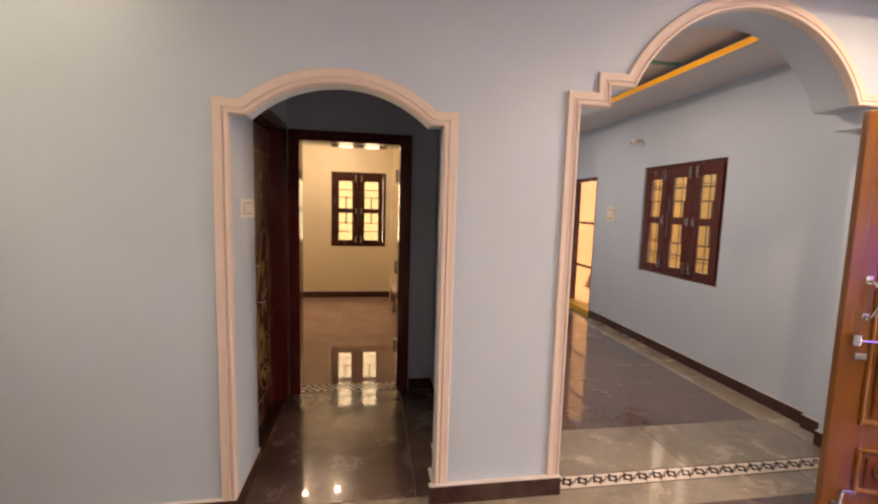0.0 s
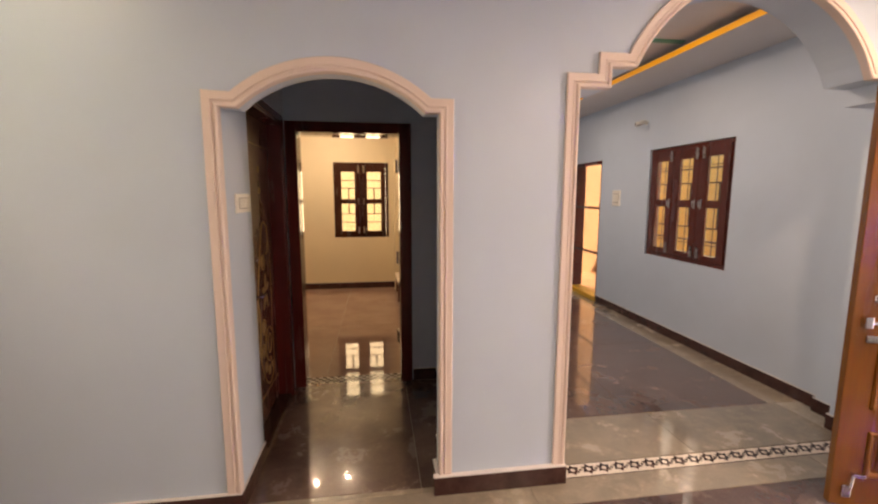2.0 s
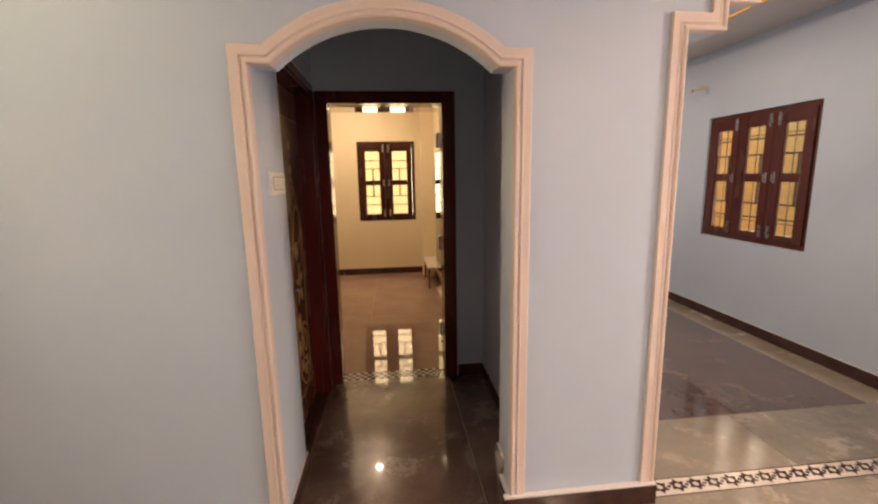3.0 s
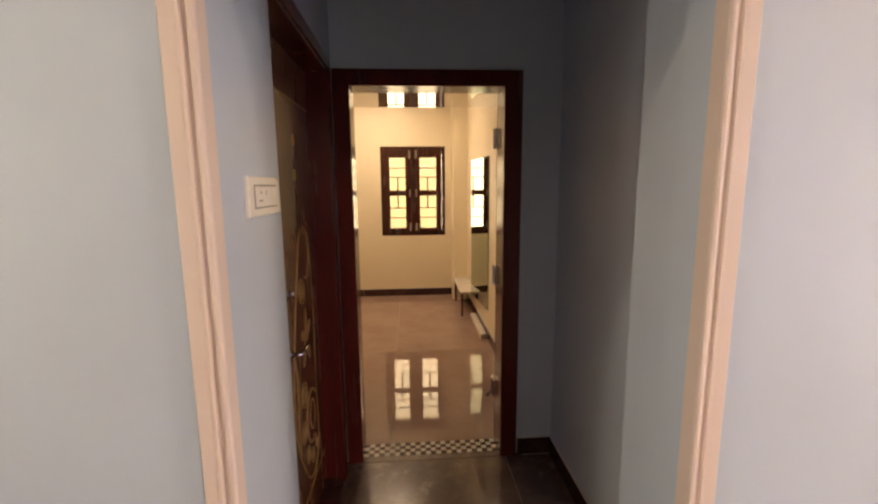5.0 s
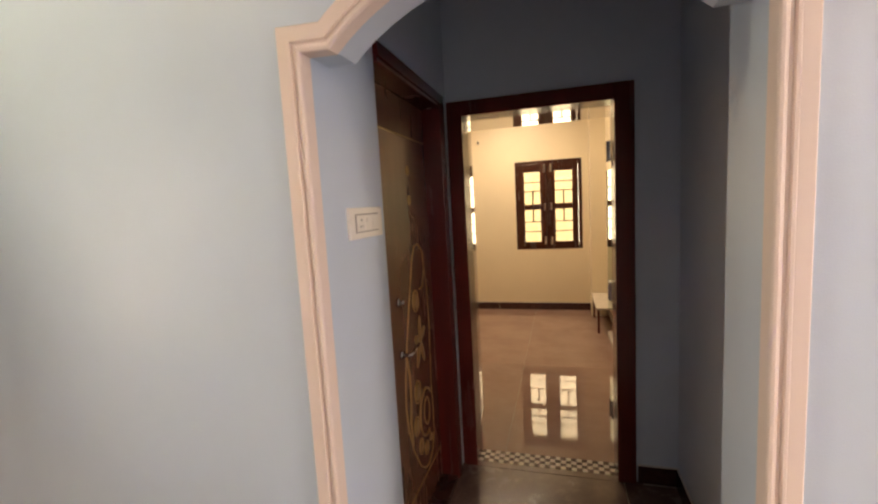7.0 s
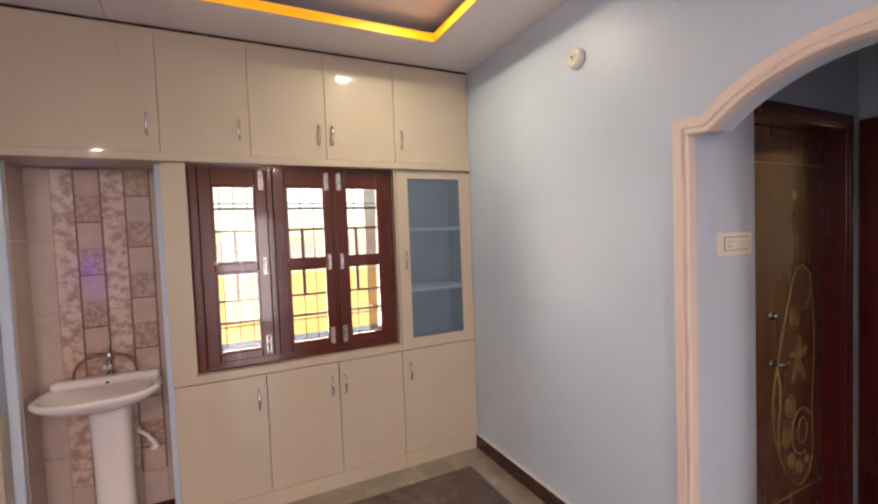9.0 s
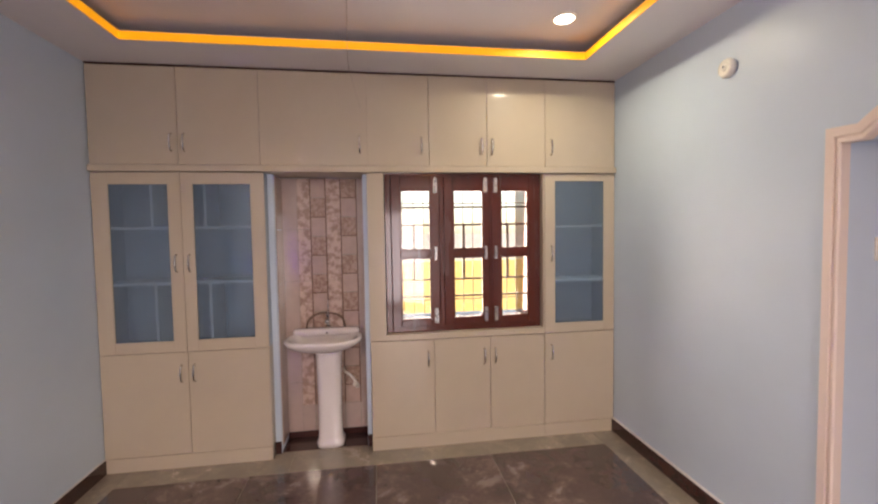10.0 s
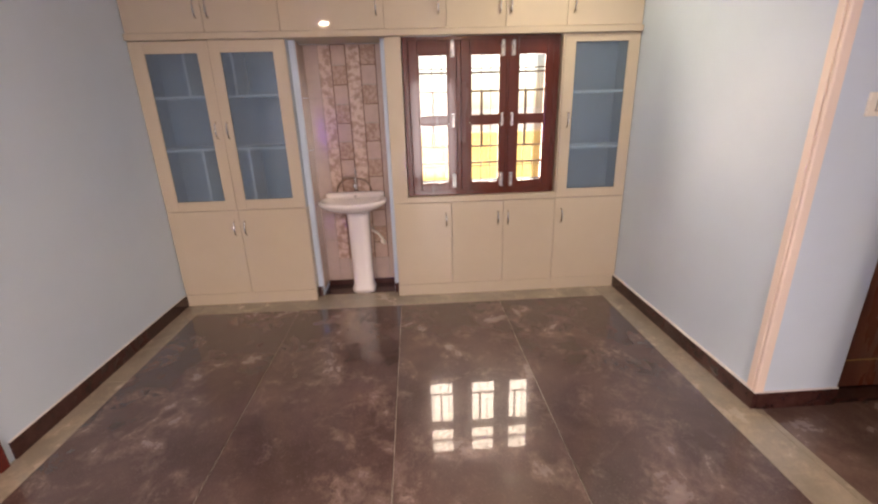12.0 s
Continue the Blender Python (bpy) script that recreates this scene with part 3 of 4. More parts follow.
def glass_door(parent, y0, y1, z0, z1, p, hy, hz):
    bm = bmesh.new()
    pa, pb, pc, pd = p
    box(bm, XF - 0.018, XF, y0 + GAP, pa, z0 + GAP, z1 - GAP, 0.0015)
    box(bm, XF - 0.018, XF, pb, y1 - GAP, z0 + GAP, z1 - GAP, 0.0015)
    box(bm, XF - 0.018, XF - 0.0005, pa, pb, z0 + GAP, pc, 0.0015)
    box(bm, XF - 0.018, XF - 0.0005, pa, pb, pd, z1 - GAP, 0.0015)
    d = part("door", bm, LAMINATE, parent, "cream frame with blue-grey glass")
    g = part("pane", boxed(XF - 0.012, XF - 0.008, pa, pb, pc, pd), FROST, d)
    g.visible_shadow = False
    handle(d, hy, hz)
    return d


def carcass(parent, y0, y1, z0, z1, mat=LAMINATE, shelves=(), dividers=()):
    bm = bmesh.new()
    xb, xf, t = XW + 0.002, XF - 0.02, 0.018
    box(bm, xb, xb + 0.006, y0, y1, z0, z1)
    box(bm, xb + 0.006, xf, y0, y0 + t, z0, z1)
    box(bm, xb + 0.006, xf, y1 - t, y1, z0, z1)
    box(bm, xb + 0.006, xf, y0 + t, y1 - t, z0, z0 + t)
    box(bm, xb + 0.006, xf, y0 + t, y1 - t, z1 - t, z1)
    part("body", bm, mat, parent)
    for z in shelves:
        part("shelf", boxed(xb + 0.006, xf - 0.006, y0 + t, y1 - t, z - 0.009, z + 0.009), SHELF_WHITE, parent, "pale shelf board")
    for y, za, zb in dividers:
        part("divider", boxed(xb + 0.006, xf - 0.05, y - 0.009, y + 0.009, za, zb), SHELF_WHITE, parent)


def unit(label, group="fitted cabinets"):
    return thing("cabinet", label, "cabinet", group)


KICK, LOW, MID, SHELF_TOP = 0.098, 0.830, 2.086, 2.132
YA, YE = YS + 0.004, -0.525
c = unit("tall cream laminate cabinet with two closed glass doors")
carcass(c, YA, YE, LOW + 0.003, MID, LAMINATE_IN, (1.312, 1.703), ((-0.935, LOW + 0.02, 1.303), (-1.295, LOW + 0.02, 1.303), (-0.95, 1.712, 2.068), (-1.30, 1.712, 2.068)))
glass_door(c, YA, -1.078, LOW, MID, (-1.537, -1.163, 0.909, 2.002), -1.122, 1.455)
glass_door(c, -1.078, YE, LOW, MID, (-1.001, -0.62, 0.912, 2.003), -1.036, 1.455)
c = unit("low cream laminate cabinet with two closed doors")
carcass(c, YA, YE, KICK, LOW - 0.001)
flat_door(c, YA, -1.075, KICK, LOW, -1.119, 0.677)
flat_door(c, -1.075, YE, KICK, LOW, -1.035, 0.677)
part("plinth", boxed(XF - 0.04, XF + 0.004, YA, YE, 0, KICK, 0.001), LAMINATE, c)

YC = 0.196
c = unit("low cream laminate cabinet with three closed doors under a window")
carcass(c, YC, 1.555, KICK, LOW)
flat_door(c, YC, 0.675, KICK, LOW, 0.628, 0.677)
flat_door(c, 0.675, 1.113, KICK, LOW, 1.066, 0.677)
flat_door(c, 1.113, 1.556, KICK, LOW, 1.151, 0.677)
part("plinth", boxed(XF - 0.04, XF + 0.004, YC, 1.555, 0, KICK, 0.001), LAMINATE, c)
c = unit("low cream laminate cabinet with one closed door in the corner")
carcass(c, 1.557, YN - 0.004, KICK, LOW)
flat_door(c, 1.556, YN - 0.004, KICK, LOW, 1.614, 0.677)
part("plinth", boxed(XF - 0.04, XF + 0.004, 1.557, YN - 0.004, 0, KICK, 0.001), LAMINATE, c)
c = unit("narrow cream laminate cabinet with a closed blue-grey glass door")
carcass(c, 1.568, YN - 0.004, LOW + 0.004, MID, LAMINATE_IN, (1.24, 1.672))
glass_door(c, 1.560, YN - 0.004, LOW + 0.002, MID, (1.646, 2.055, 0.907, 2.027), 1.612, 1.462)
lining = thing("window_lining", "cream laminate lining boards round the window", "panel")
part("side_board", boxed(XW + 0.002, XF, 0.194, 0.316, LOW + 0.004, MID, 0.0015), LAMINATE, lining)
part("side_board", boxed(XW + 0.002, XF, 1.546, 1.558, 0.880, MID, 0.001), LAMINATE, lining)
part("sill_board", boxed(XW + 0.002, XF + 0.006, 0.316, 1.558, LOW + 0.003, 0.878, 0.002), LAMINATE, lining)
tagged(part("ledge", boxed(XW + 0.002, XF + 0.022, YA, YN - 0.003, MID + 0.003, SHELF_TOP, 0.002), LAMINATE), "long cream ledge between upper and lower cabinets", "ledge")
UP = [YA, -1.082, -0.545, 0.206, 0.658, 1.103, 1.566, YN - 0.004]
HAND = [-1.124, -1.040, 0.150, 0.602, 1.060, 1.142, 1.614]
PAIRS = [("wide cream laminate overhead cabinet with two closed doors", 0, 2), ("wide cream laminate overhead cabinet with one closed door", 2, 3),
         ("square cream laminate overhead cabinet with one closed door", 3, 4), ("cream laminate overhead cabinet with two closed doors", 4, 6),
         ("cream laminate overhead cabinet in the corner", 6, 7)]
for label, a, b in PAIRS:
    c = unit(label)
    carcass(c, UP[a], UP[b], SHELF_TOP + 0.002, H - 0.012)
    for k in range(a, b):
        flat_door(c, UP[k], UP[k + 1], SHELF_TOP + 0.003, H - 0.012, HAND[k], 2.288)

# dark strip stands in for the shadow gap between cabinets and ceiling
structure("trim_shadow_gap", boxed(XF - 0.012, XF + 0.003, YA, YN - 0.004, H - 0.0105, H - 0.001), BROWNWOOD, "thin brown strip for the shadow gap above the fitted cabinets", "trim")

# ---- wash niche ----
NY0, NY1 = -0.480, 0.158
XB = -2.63
structure("wall_niche_back", boxed(XW, XB - 0.001, NY0 + 0.001, NY1 - 0.001, 0, MID), GROUT, "beige tile bed at the back of the washing niche", "wall")
structure("wall_niche", box(box(bmesh.new(), XW, -2.395, YE + 0.001, NY0, 0.0, MID), XW, -2.395, NY1, 0.192, 0.0, MID),
          BLUE, "pale painted sides of the washing niche", "wall")
bm = bmesh.new()
box(bm, -2.395, -2.385, YE + 0.001, NY0 - 0.002, 0, 0.09)
box(bm, -2.395, -2.385, NY1 + 0.002, 0.193, 0, 0.09)
box(bm, XB - 0.001, XB + 0.008, NY0 + 0.002, NY1 - 0.002, 0, 0.05)
structure("baseboard_niche", bm, SKIRT, "short dark granite skirting at the niche", "skirting")
panel = thing("tile_panel", "cream and rose glazed wall tiles with two framed floral strips", "wall tiles")
zs = [0.05, 0.45, 0.86, 1.27, 1.68, 2.08]
for za, zb in zip(zs, zs[1:]):
    part("tile", boxed(XB - 0.003, XB + 0.004, NY0 + 0.002, -0.362, za + 0.0015, zb - 0.0015, 0.0008), TILE, panel)
    part("tile", boxed(XB - 0.003, XB + 0.004, 0.105, NY1 - 0.002, za + 0.0015, zb - 0.0015, 0.0008), TILE, panel)
    part("tile", boxed(XB, XB + 0.21, NY0 + 0.001, NY0 + 0.008, za + 0.0015, zb - 0.0015, 0.0008), TILE, panel)
for y0, y1 in ((-0.36, -0.262), (-0.136, -0.028)):
    for za, zb in zip([0.262] + zs[1:], zs[1:]):
        part("tile", boxed(XB - 0.003, XB + 0.004, y0 + 0.001, y1 - 0.001, za + 0.0015, zb - 0.0015, 0.0008), FLORAL, panel)
    part("tile", boxed(XB - 0.003, XB + 0.004, y0 + 0.001, y1 - 0.001, 0.052, 0.2605, 0.0008), TILE, panel)
for y0, y1, off in ((-0.258, -0.140, 0), (-0.024, 0.100, 1)):
    z, k = 0.262, off
    while z < 2.07:
        z1 = min(z + 0.1515, 2.08)
        part("tile", boxed(XB - 0.003, XB + 0.006, y0 + 0.004, y1 - 0.004, z + 0.003, z1 - 0.003, 0.001), (TILEDARK, TILEPLAIN)[k % 2], panel)
        if k % 2:
            part("strip", boxed(XB - 0.003, XB + 0.0085, y0, y1, z1 - 0.004, z1 + 0.004), TILELINE, panel)
        z, k = z1, k + 1
    for y in (y0, y1):
        part("strip", boxed(XB - 0.003, XB + 0.0085, y - 0.0045, y + 0.0045, 0.262, 2.08), TILELINE, panel)
    part("tile", boxed(XB - 0.003, XB + 0.004, y0 + 0.001, y1 - 0.001, 0.052, 0.2575, 0.0008), TILE, panel)


def basin():
    root = thing("wash_basin", "white porcelain wash basin on a tapered pedestal", "sink", m=pose(-2.42, -0.155, 0, 0, 0, 0))
    bm = bmesh.new()
    # tapered pedestal, squarer at the back, with a flared foot and collar
    prof = [(0.112, 0.0), (0.114, 0.035), (0.104, 0.055), (0.098, 0.07), (0.094, 0.25), (0.098, 0.5), (0.104, 0.70), (0.110, 0.765)]
    rings = []
    for r, z in prof:
        ring = []
        for k in range(28):
            a = 2 * math.pi * k / 28
            cs, sn = math.cos(a), math.sin(a)
            p = 0.55
            ring.append(bm.verts.new((-0.08 + r * 0.85 * math.copysign(abs(cs) ** p, cs), 0.026 + r * 0.94 * math.copysign(abs(sn) ** p, sn), z)))
        rings.append(ring)
    for a, b in zip(rings, rings[1:]):
        for k in range(28):
            bm.faces.new((a[k], a[(k + 1) % 28], b[(k + 1) % 28], b[k]))
    bm.faces.new(rings[0][::-1])
    bm.faces.new(rings[-1])
    part("pedestal", bm, PORCELAIN, root, "", True)
    # bowl: rounded front, straight back
    bm = bmesh.new()

    def outline(s, z, inset=0.0):
        ring = []
        for k in range(40):
            a = 2 * math.pi * k / 40
            cs, sn = math.cos(a), math.sin(a)
            x = 0.215 * s * math.copysign(abs(cs) ** 0.75, cs)
            y = 0.285 * s * math.copysign(abs(sn) ** 0.8, sn)
            ring.append(bm.verts.new((max(-0.195, x) + 0.0, y, z)))
        return ring
    levels = [(0.38, 0.755), (0.60, 0.772), (0.84, 0.800), (0.97, 0.828), (1.0, 0.846), (0.99, 0.858), (0.93, 0.862), (0.86, 0.857), (0.80, 0.835), (0.70, 0.79), (0.40, 0.765), (0.1, 0.76)]
    rings = [outline(s, z) for s, z in levels]
    for a, b in zip(rings, rings[1:]):
        for k in range(40):
            bm.faces.new((a[k], a[(k + 1) % 40], b[(k + 1) % 40], b[k]))
    bm.faces.new(rings[0][::-1])
    bm.faces.new(rings[-1])
    part("bowl", bm, PORCELAIN, root, "", True)
    bm = bmesh.new()
    box(bm, -0.205, -0.115, -0.252, 0.258, 0.840, 0.897, 0.022)
    back = part("deck", bm, PORCELAIN, root)
    part("overflow", disc_prism(bmesh.new(), pose(-0.105, 0.01, 0.868, 0, 90, 0), 0.008, 0.003, 12), BLACK, back)
    return root


basin()
tap = thing("basin_tap", "chrome pillar tap on the wash basin deck", "tap", m=pose(-2.575, -0.14, 0.897))
bm = bmesh.new()
disc_prism(bm, pose(0, 0, 0), 0.024, 0.012, 20)
disc_prism(bm, pose(0, 0, 0.012), 0.014, 0.085, 16)
tube(bm, [(0, 0, 0.07), (0.05, 0, 0.085), (0.10, 0, 0.08), (0.115, 0, 0.06)], [0.012, 0.011, 0.010, 0.010], 10)
part("spout", bm, CHROME, tap, "", True)
bm = bmesh.new()
disc_prism(bm, pose(0, 0, 0.097), 0.016, 0.03, 16, 0.012)
tube(bm, [(0, 0, 0.115), (-0.004, 0.005, 0.22)], [0.006, 0.004], 8)
part("knob", bm, CHROME, tap, "", True)
hose = thing("supply_hoses", "two brown looped supply hoses over the basin", "hose")
for y0, y1, top in ((-0.305, -0.15, 1.02), (-0.13, -0.005, 1.015)):
    bm = bmesh.new()
    pts = []
    for k in range(15):
        s = k / 14
        yy = y0 + (y1 - y0) * s
        end = (1 - s) if y0 < -0.2 else s
        pts.append((-2.56, yy, 0.90 + (top - 0.90) * math.sqrt(max(0, 1 - end ** 2.4))))
    tube(bm, pts, 0.008, 8)
    part("loop", bm, BRONZE, hose, "", True)
bm = bmesh.new()
tube(bm, [(-2.625, -0.03, 0.55), (-2.55, -0.02, 0.548), (-2.50, 0.03, 0.53), (-2.47, 0.068, 0.49), (-2.465, 0.088, 0.44)], [0.010, 0.010, 0.010, 0.011, 0.012], 10)
disc_prism(bm, pose(-2.47, 0.08, 0.46, 20, 60, 0), 0.018, 0.04, 12)
valve = thing("waste_hose", "pale plastic waste hose beside the pedestal", "hose")
part("pipe", bm, PLASTIC, valve, "", True)

# ---- doors ----
bm = bmesh.new()
door = thing("door_1", "open bedroom doorway with a dark maroon frame", "door", kind="structure")
f0, f1, ft = -0.611, 0.363, 2.155
box(bm, f0, f0 + 0.085, YD - 0.022, YD2 + 0.02, 0, ft, 0.004)
box(bm, f1 - 0.095, f1, YD - 0.022, YD2 + 0.02, 0, ft, 0.004)
box(bm, f0 + 0.085, f1 - 0.095, YD - 0.021, YD2 + 0.02, ft - 0.082, ft, 0.004)
part("door_frame", bm, DARKWOOD, door)
bm = bmesh.new()
box(bm, 0.0, 0.036, 0.0, 0.77, 0.012, 2.06, 0.003)
bmesh.ops.transform(bm, matrix=pose(0.268, YD2 + 0.03, 0, 0, 0, -13), verts=bm.verts)
leaf = part("door_leaf", bm, DARKWOOD, door, "dark leaf swung fully open")
for z in (0.35, 1.05, 1.83):
    bm = bmesh.new()
    box(bm, 0.252, 0.262, YD2 - 0.02, YD2 + 0.06, z - 0.055, z + 0.055, 0.001)
    tube(bm, [(0.250, YD2 + 0.022, z - 0.055), (0.250, YD2 + 0.022, z + 0.055)], 0.007)
    part("hinge", bm, CHROME, leaf, "steel butt hinge")
bm = bmesh.new()
tube(bm, [(0.385, YD2 + 0.55, 0.10), (0.33, YD2 + 0.56, 0.02)], 0.006)
ball(bm, pose(0.328, YD2 + 0.56, 0.016) @ Matrix.Scale(0.014, 4), 10, 6)
part("door_stop", bm, BLACK, leaf)

side = thing("door_2", "closed dark brown door with golden flower inlay", "door", kind="structure")
bm = bmesh.new()
xr = XL - 0.085
box(bm, xr - 0.05, xr, 2.597, 2.675, 0, 2.168, 0.004)
box(bm, xr - 0.05, XL + 0.012, 3.41, 3.473, 0, 2.168, 0.004)
box(bm, XL + 0.012, XL + 0.018, 3.43, 3.473, 0, 2.168, 0.003)
box(bm, xr - 0.05, XL + 0.012, 2.597, 3.41, 2.095, 2.168, 0.004)
box(bm, XL + 0.012, XL + 0.018, 2.597, 3.43, 2.115, 2.168, 0.003)
part("door_frame", bm, DARKWOOD, side)
xl = xr - 0.004
lf = part("door_leaf", boxed(xl - 0.035, xl, 2.677, 3.408, 0.03, 2.092, 0.002), LEAFWOOD, side, "brown laminate leaf")
bm = bmesh.new()
box(bm, xl, xl + 0.003, 2.69, 3.39, 1.915, 1.921)
box(bm, xl, xl + 0.003, 2.69, 3.39, 0.20, 0.206)
part("groove", bm, GOLD, lf, "thin gold line")


def ring(bm, y, z, r, w, sy=1.0, sz=1.0, a0=0, a1=360, n=28):
    pts = [(xl + 0.001, y + r * sy * math.cos(radians(a)), z + r * sz * math.sin(radians(a))) for a in [a0 + (a1 - a0) * k / n for k in range(n + 1)]]
    tube(bm, pts, w, 6)


def petal(bm, y, z, ang, length, width):
    c, s = math.cos(radians(ang)), math.sin(radians(ang))
    ball(bm, Matrix.Translation((xl, y + c * length / 2, z + s * length / 2)) @ Matrix.Rotation(radians(ang), 4, "X") @ Matrix.Diagonal((0.004, length / 2, width / 2, 1)), 12, 8)


def inlay(name, build):
    bm = bmesh.new()
    build(bm)
    part(name, bm, GOLD, lf, "", True)


def line(b, pts, w):
    tube(b, [(xl + 0.001, y, z) for y, z in pts], w, 6)


inlay("scroll", lambda b: line(b, [(3.19, 1.17), (3.24, 1.175), (3.28, 1.26), (3.27, 1.35), (3.20, 1.40), (3.14, 1.39), (3.10, 1.33), (3.06, 1.22), (3.02, 1.11), (2.965, 0.95),
                                   (2.92, 0.80), (2.905, 0.68), (2.92, 0.56), (2.975, 0.42), (3.06, 0.29), (3.12, 0.245), (3.18, 0.23), (3.25, 0.27), (3.295, 0.36)], 0.0045))
inlay("scroll", lambda b: line(b, [(3.285, 1.26), (3.31, 1.15), (3.315, 0.95), (3.30, 0.75), (3.29, 0.62), (3.30, 0.45), (3.295, 0.36)], 0.0025))
inlay("scroll", lambda b: line(b, [(2.945, 0.90), (2.975, 0.80), (2.975, 0.68), (2.955, 0.58), (2.965, 0.46)], 0.0075))
for y, z, rad in ((3.118, 1.125, 0.056), (3.072, 0.675, 0.060), (3.033, 0.518, 0.050), (3.080, 0.385, 0.041), (3.160, 0.333, 0.037), (3.235, 0.352, 0.022), (3.12, 1.62, 0.022), (3.12, 1.76, 0.022)):
    inlay("medallion", lambda b: (ring(b, y, z, rad * 0.92, 0.004, 0.8, 1.0), ball(b, Matrix.Translation((xl, y, z)) @ Matrix.Diagonal((0.003, rad * 0.56, rad * 0.70, 1)), 14, 8)))
for a, length in ((85, 0.13), (30, 0.10), (160, 0.085), (-65, 0.14), (-115, 0.14)):
    inlay("petal", lambda b: petal(b, 3.155, 0.913, a, length, 0.046))
inlay("flower_centre", lambda b: ball(b, Matrix.Translation((xl, 3.155, 0.913)) @ Matrix.Diagonal((0.008, 0.026, 0.026, 1)), 12, 8))
inlay("scroll", lambda b: ring(b, 3.185, 0.52, 0.100, 0.006, 1.0, 1.22, 40, 290))
inlay("scroll", lambda b: ring(b, 3.195, 0.52, 0.055, 0.003, 0.8, 1.3, 0, 360))
bm = bmesh.new()
yh = 2.893
disc_prism(bm, pose(xl, yh, 1.17, 0, 90, 0), 0.022, 0.010, 16)
disc_prism(bm, pose(xl + 0.01, yh, 1.17, 0, 90, 0), 0.012, 0.022, 12)
part("lock", bm, CHROME, lf, "chrome cylinder lock", True)
bm = bmesh.new()
disc_prism(bm, pose(xl, yh, 0.93, 0, 90, 0), 0.022, 0.010, 16)
tube(bm, [(xl + 0.01, yh, 0.93), (xl + 0.045, yh, 0.93), (xl + 0.052, yh + 0.02, 0.935), (xl + 0.05, yh + 0.11, 0.95)], [0.009, 0.009, 0.009, 0.006], 10)
part("door_handle", bm, CHROME, lf, "chrome lever handle", True)

structure("trim_door_sill", boxed(XL - 0.19, XL + 0.004, 2.597, 3.473, -0.003, 0.022, 0.003), SKIRT, "dark granite sill under the closed door", "sill")
south = thing("door_3", "closed polished wooden door in a reddish frame", "door", kind="structure")
bm = bmesh.new()
box(bm, -0.548, -0.50, YS - 0.1, YS + 0.02, 0, 2.16, 0.004)
box(bm, 0.42, 0.505, YS - 0.1, YS + 0.02, 0, 2.16, 0.004)
box(bm, -0.50, 0.42, YS - 0.1, YS + 0.02, 2.08, 2.16, 0.004)
part("door_frame", bm, DARKWOOD, south)
part("door_leaf", boxed(-0.498, 0.418, YS - 0.085, YS - 0.045, 0.01, 2.078, 0.003), LEAFWOOD, south)

# main door, swung into the hall on its east hinge
DX, DY = 2.374, 1.764
ANG = -20.5
main = thing("main_door", "open golden teak door with carved floral panels", "door", m=pose(DX, DY, 0.012, 0, 0, ANG))
LW, LH, LT = 1.06, 2.085, 0.042
bm = bmesh.new()
box(bm, 0, LW, 0, LT, 0, LH, 0.004)
leaf = part("leaf", bm, TEAK, main)
PANELS = [(0.122, 0.938, 1.694, 1.940), (0.122, 0.355, 0.535, 1.573), (0.412, 0.648, 1.340, 1.573), (0.412, 0.648, 0.848, 1.264), (0.412, 0.648, 0.545, 0.778),
          (0.705, 0.938, 0.535, 1.573), (0.130, 0.938, 0.167, 0.409)]
for x0, x1, z0, z1 in PANELS:
    bm = bmesh.new()
    q = 0.028
    moulding(bm, [(x0, z0), (x0, z1), (x1, z1), (x1, z0), (x0, z0)], [(-q, 0), (-q, 0.004), (-q * 0.6, 0.012), (-q * 0.25, 0.014), (0.0, 0.008), (0.0, 0.0)], 0.0)
    p = part("panel", bm, TEAK, leaf, "moulded panel surround")
    g = 0.046
    part("field", boxed(x0 + g, x1 - g, -0.010, 0.002, z0 + g, z1 - g, 0.007) if x1 - x0 > 2.6 * g else boxed(x0 + 0.034, x1 - 0.034, -0.008, 0.002, z0 + 0.034, z1 - 0.034, 0.005), CARVED, p, "carved reddish field")


def flower(bm, x, z, r, n=7, y=-0.012):
    for k in range(n):
        a = 2 * math.pi * k / n
        ball(bm, Matrix.Translation((x + 0.62 * r * math.cos(a), y, z + 0.62 * r * math.sin(a))) @ Matrix.Rotation(-a, 4, "Y") @ Matrix.Diagonal((0.42 * r, 0.007, 0.26 * r, 1)), 10, 6)
    ball(bm, Matrix.Translation((x, y - 0.004, z)) @ Matrix.Diagonal((0.26 * r, 0.009, 0.26 * r, 1)), 10, 6)


def leaf_shape(bm, x, z, ang, length, width, y=-0.012):
    ball(bm, Matrix.Translation((x, y, z)) @ Matrix.Rotation(-radians(ang), 4, "Y") @ Matrix.Diagonal((length / 2, 0.006, width / 2, 1)), 10, 6)


def spiral(bm, x, z, r, turns, a0, hand=1, w=0.009, y=-0.013):
    n = int(22 * turns)
    tube(bm, [(x + r * (1 - 0.75 * k / n) * math.cos(a0 + hand * turns * 2 * math.pi * k / n), y, z + r * (1 - 0.75 * k / n) * math.sin(a0 + hand * turns * 2 * math.pi * k / n)) for k in range(n + 1)],
         [w * (1 - 0.4 * k / n) for k in range(n + 1)], 6)


def carving(build):
    bm = bmesh.new()
    build(bm)
    part("carving", bm, CARVED, leaf, "", True)


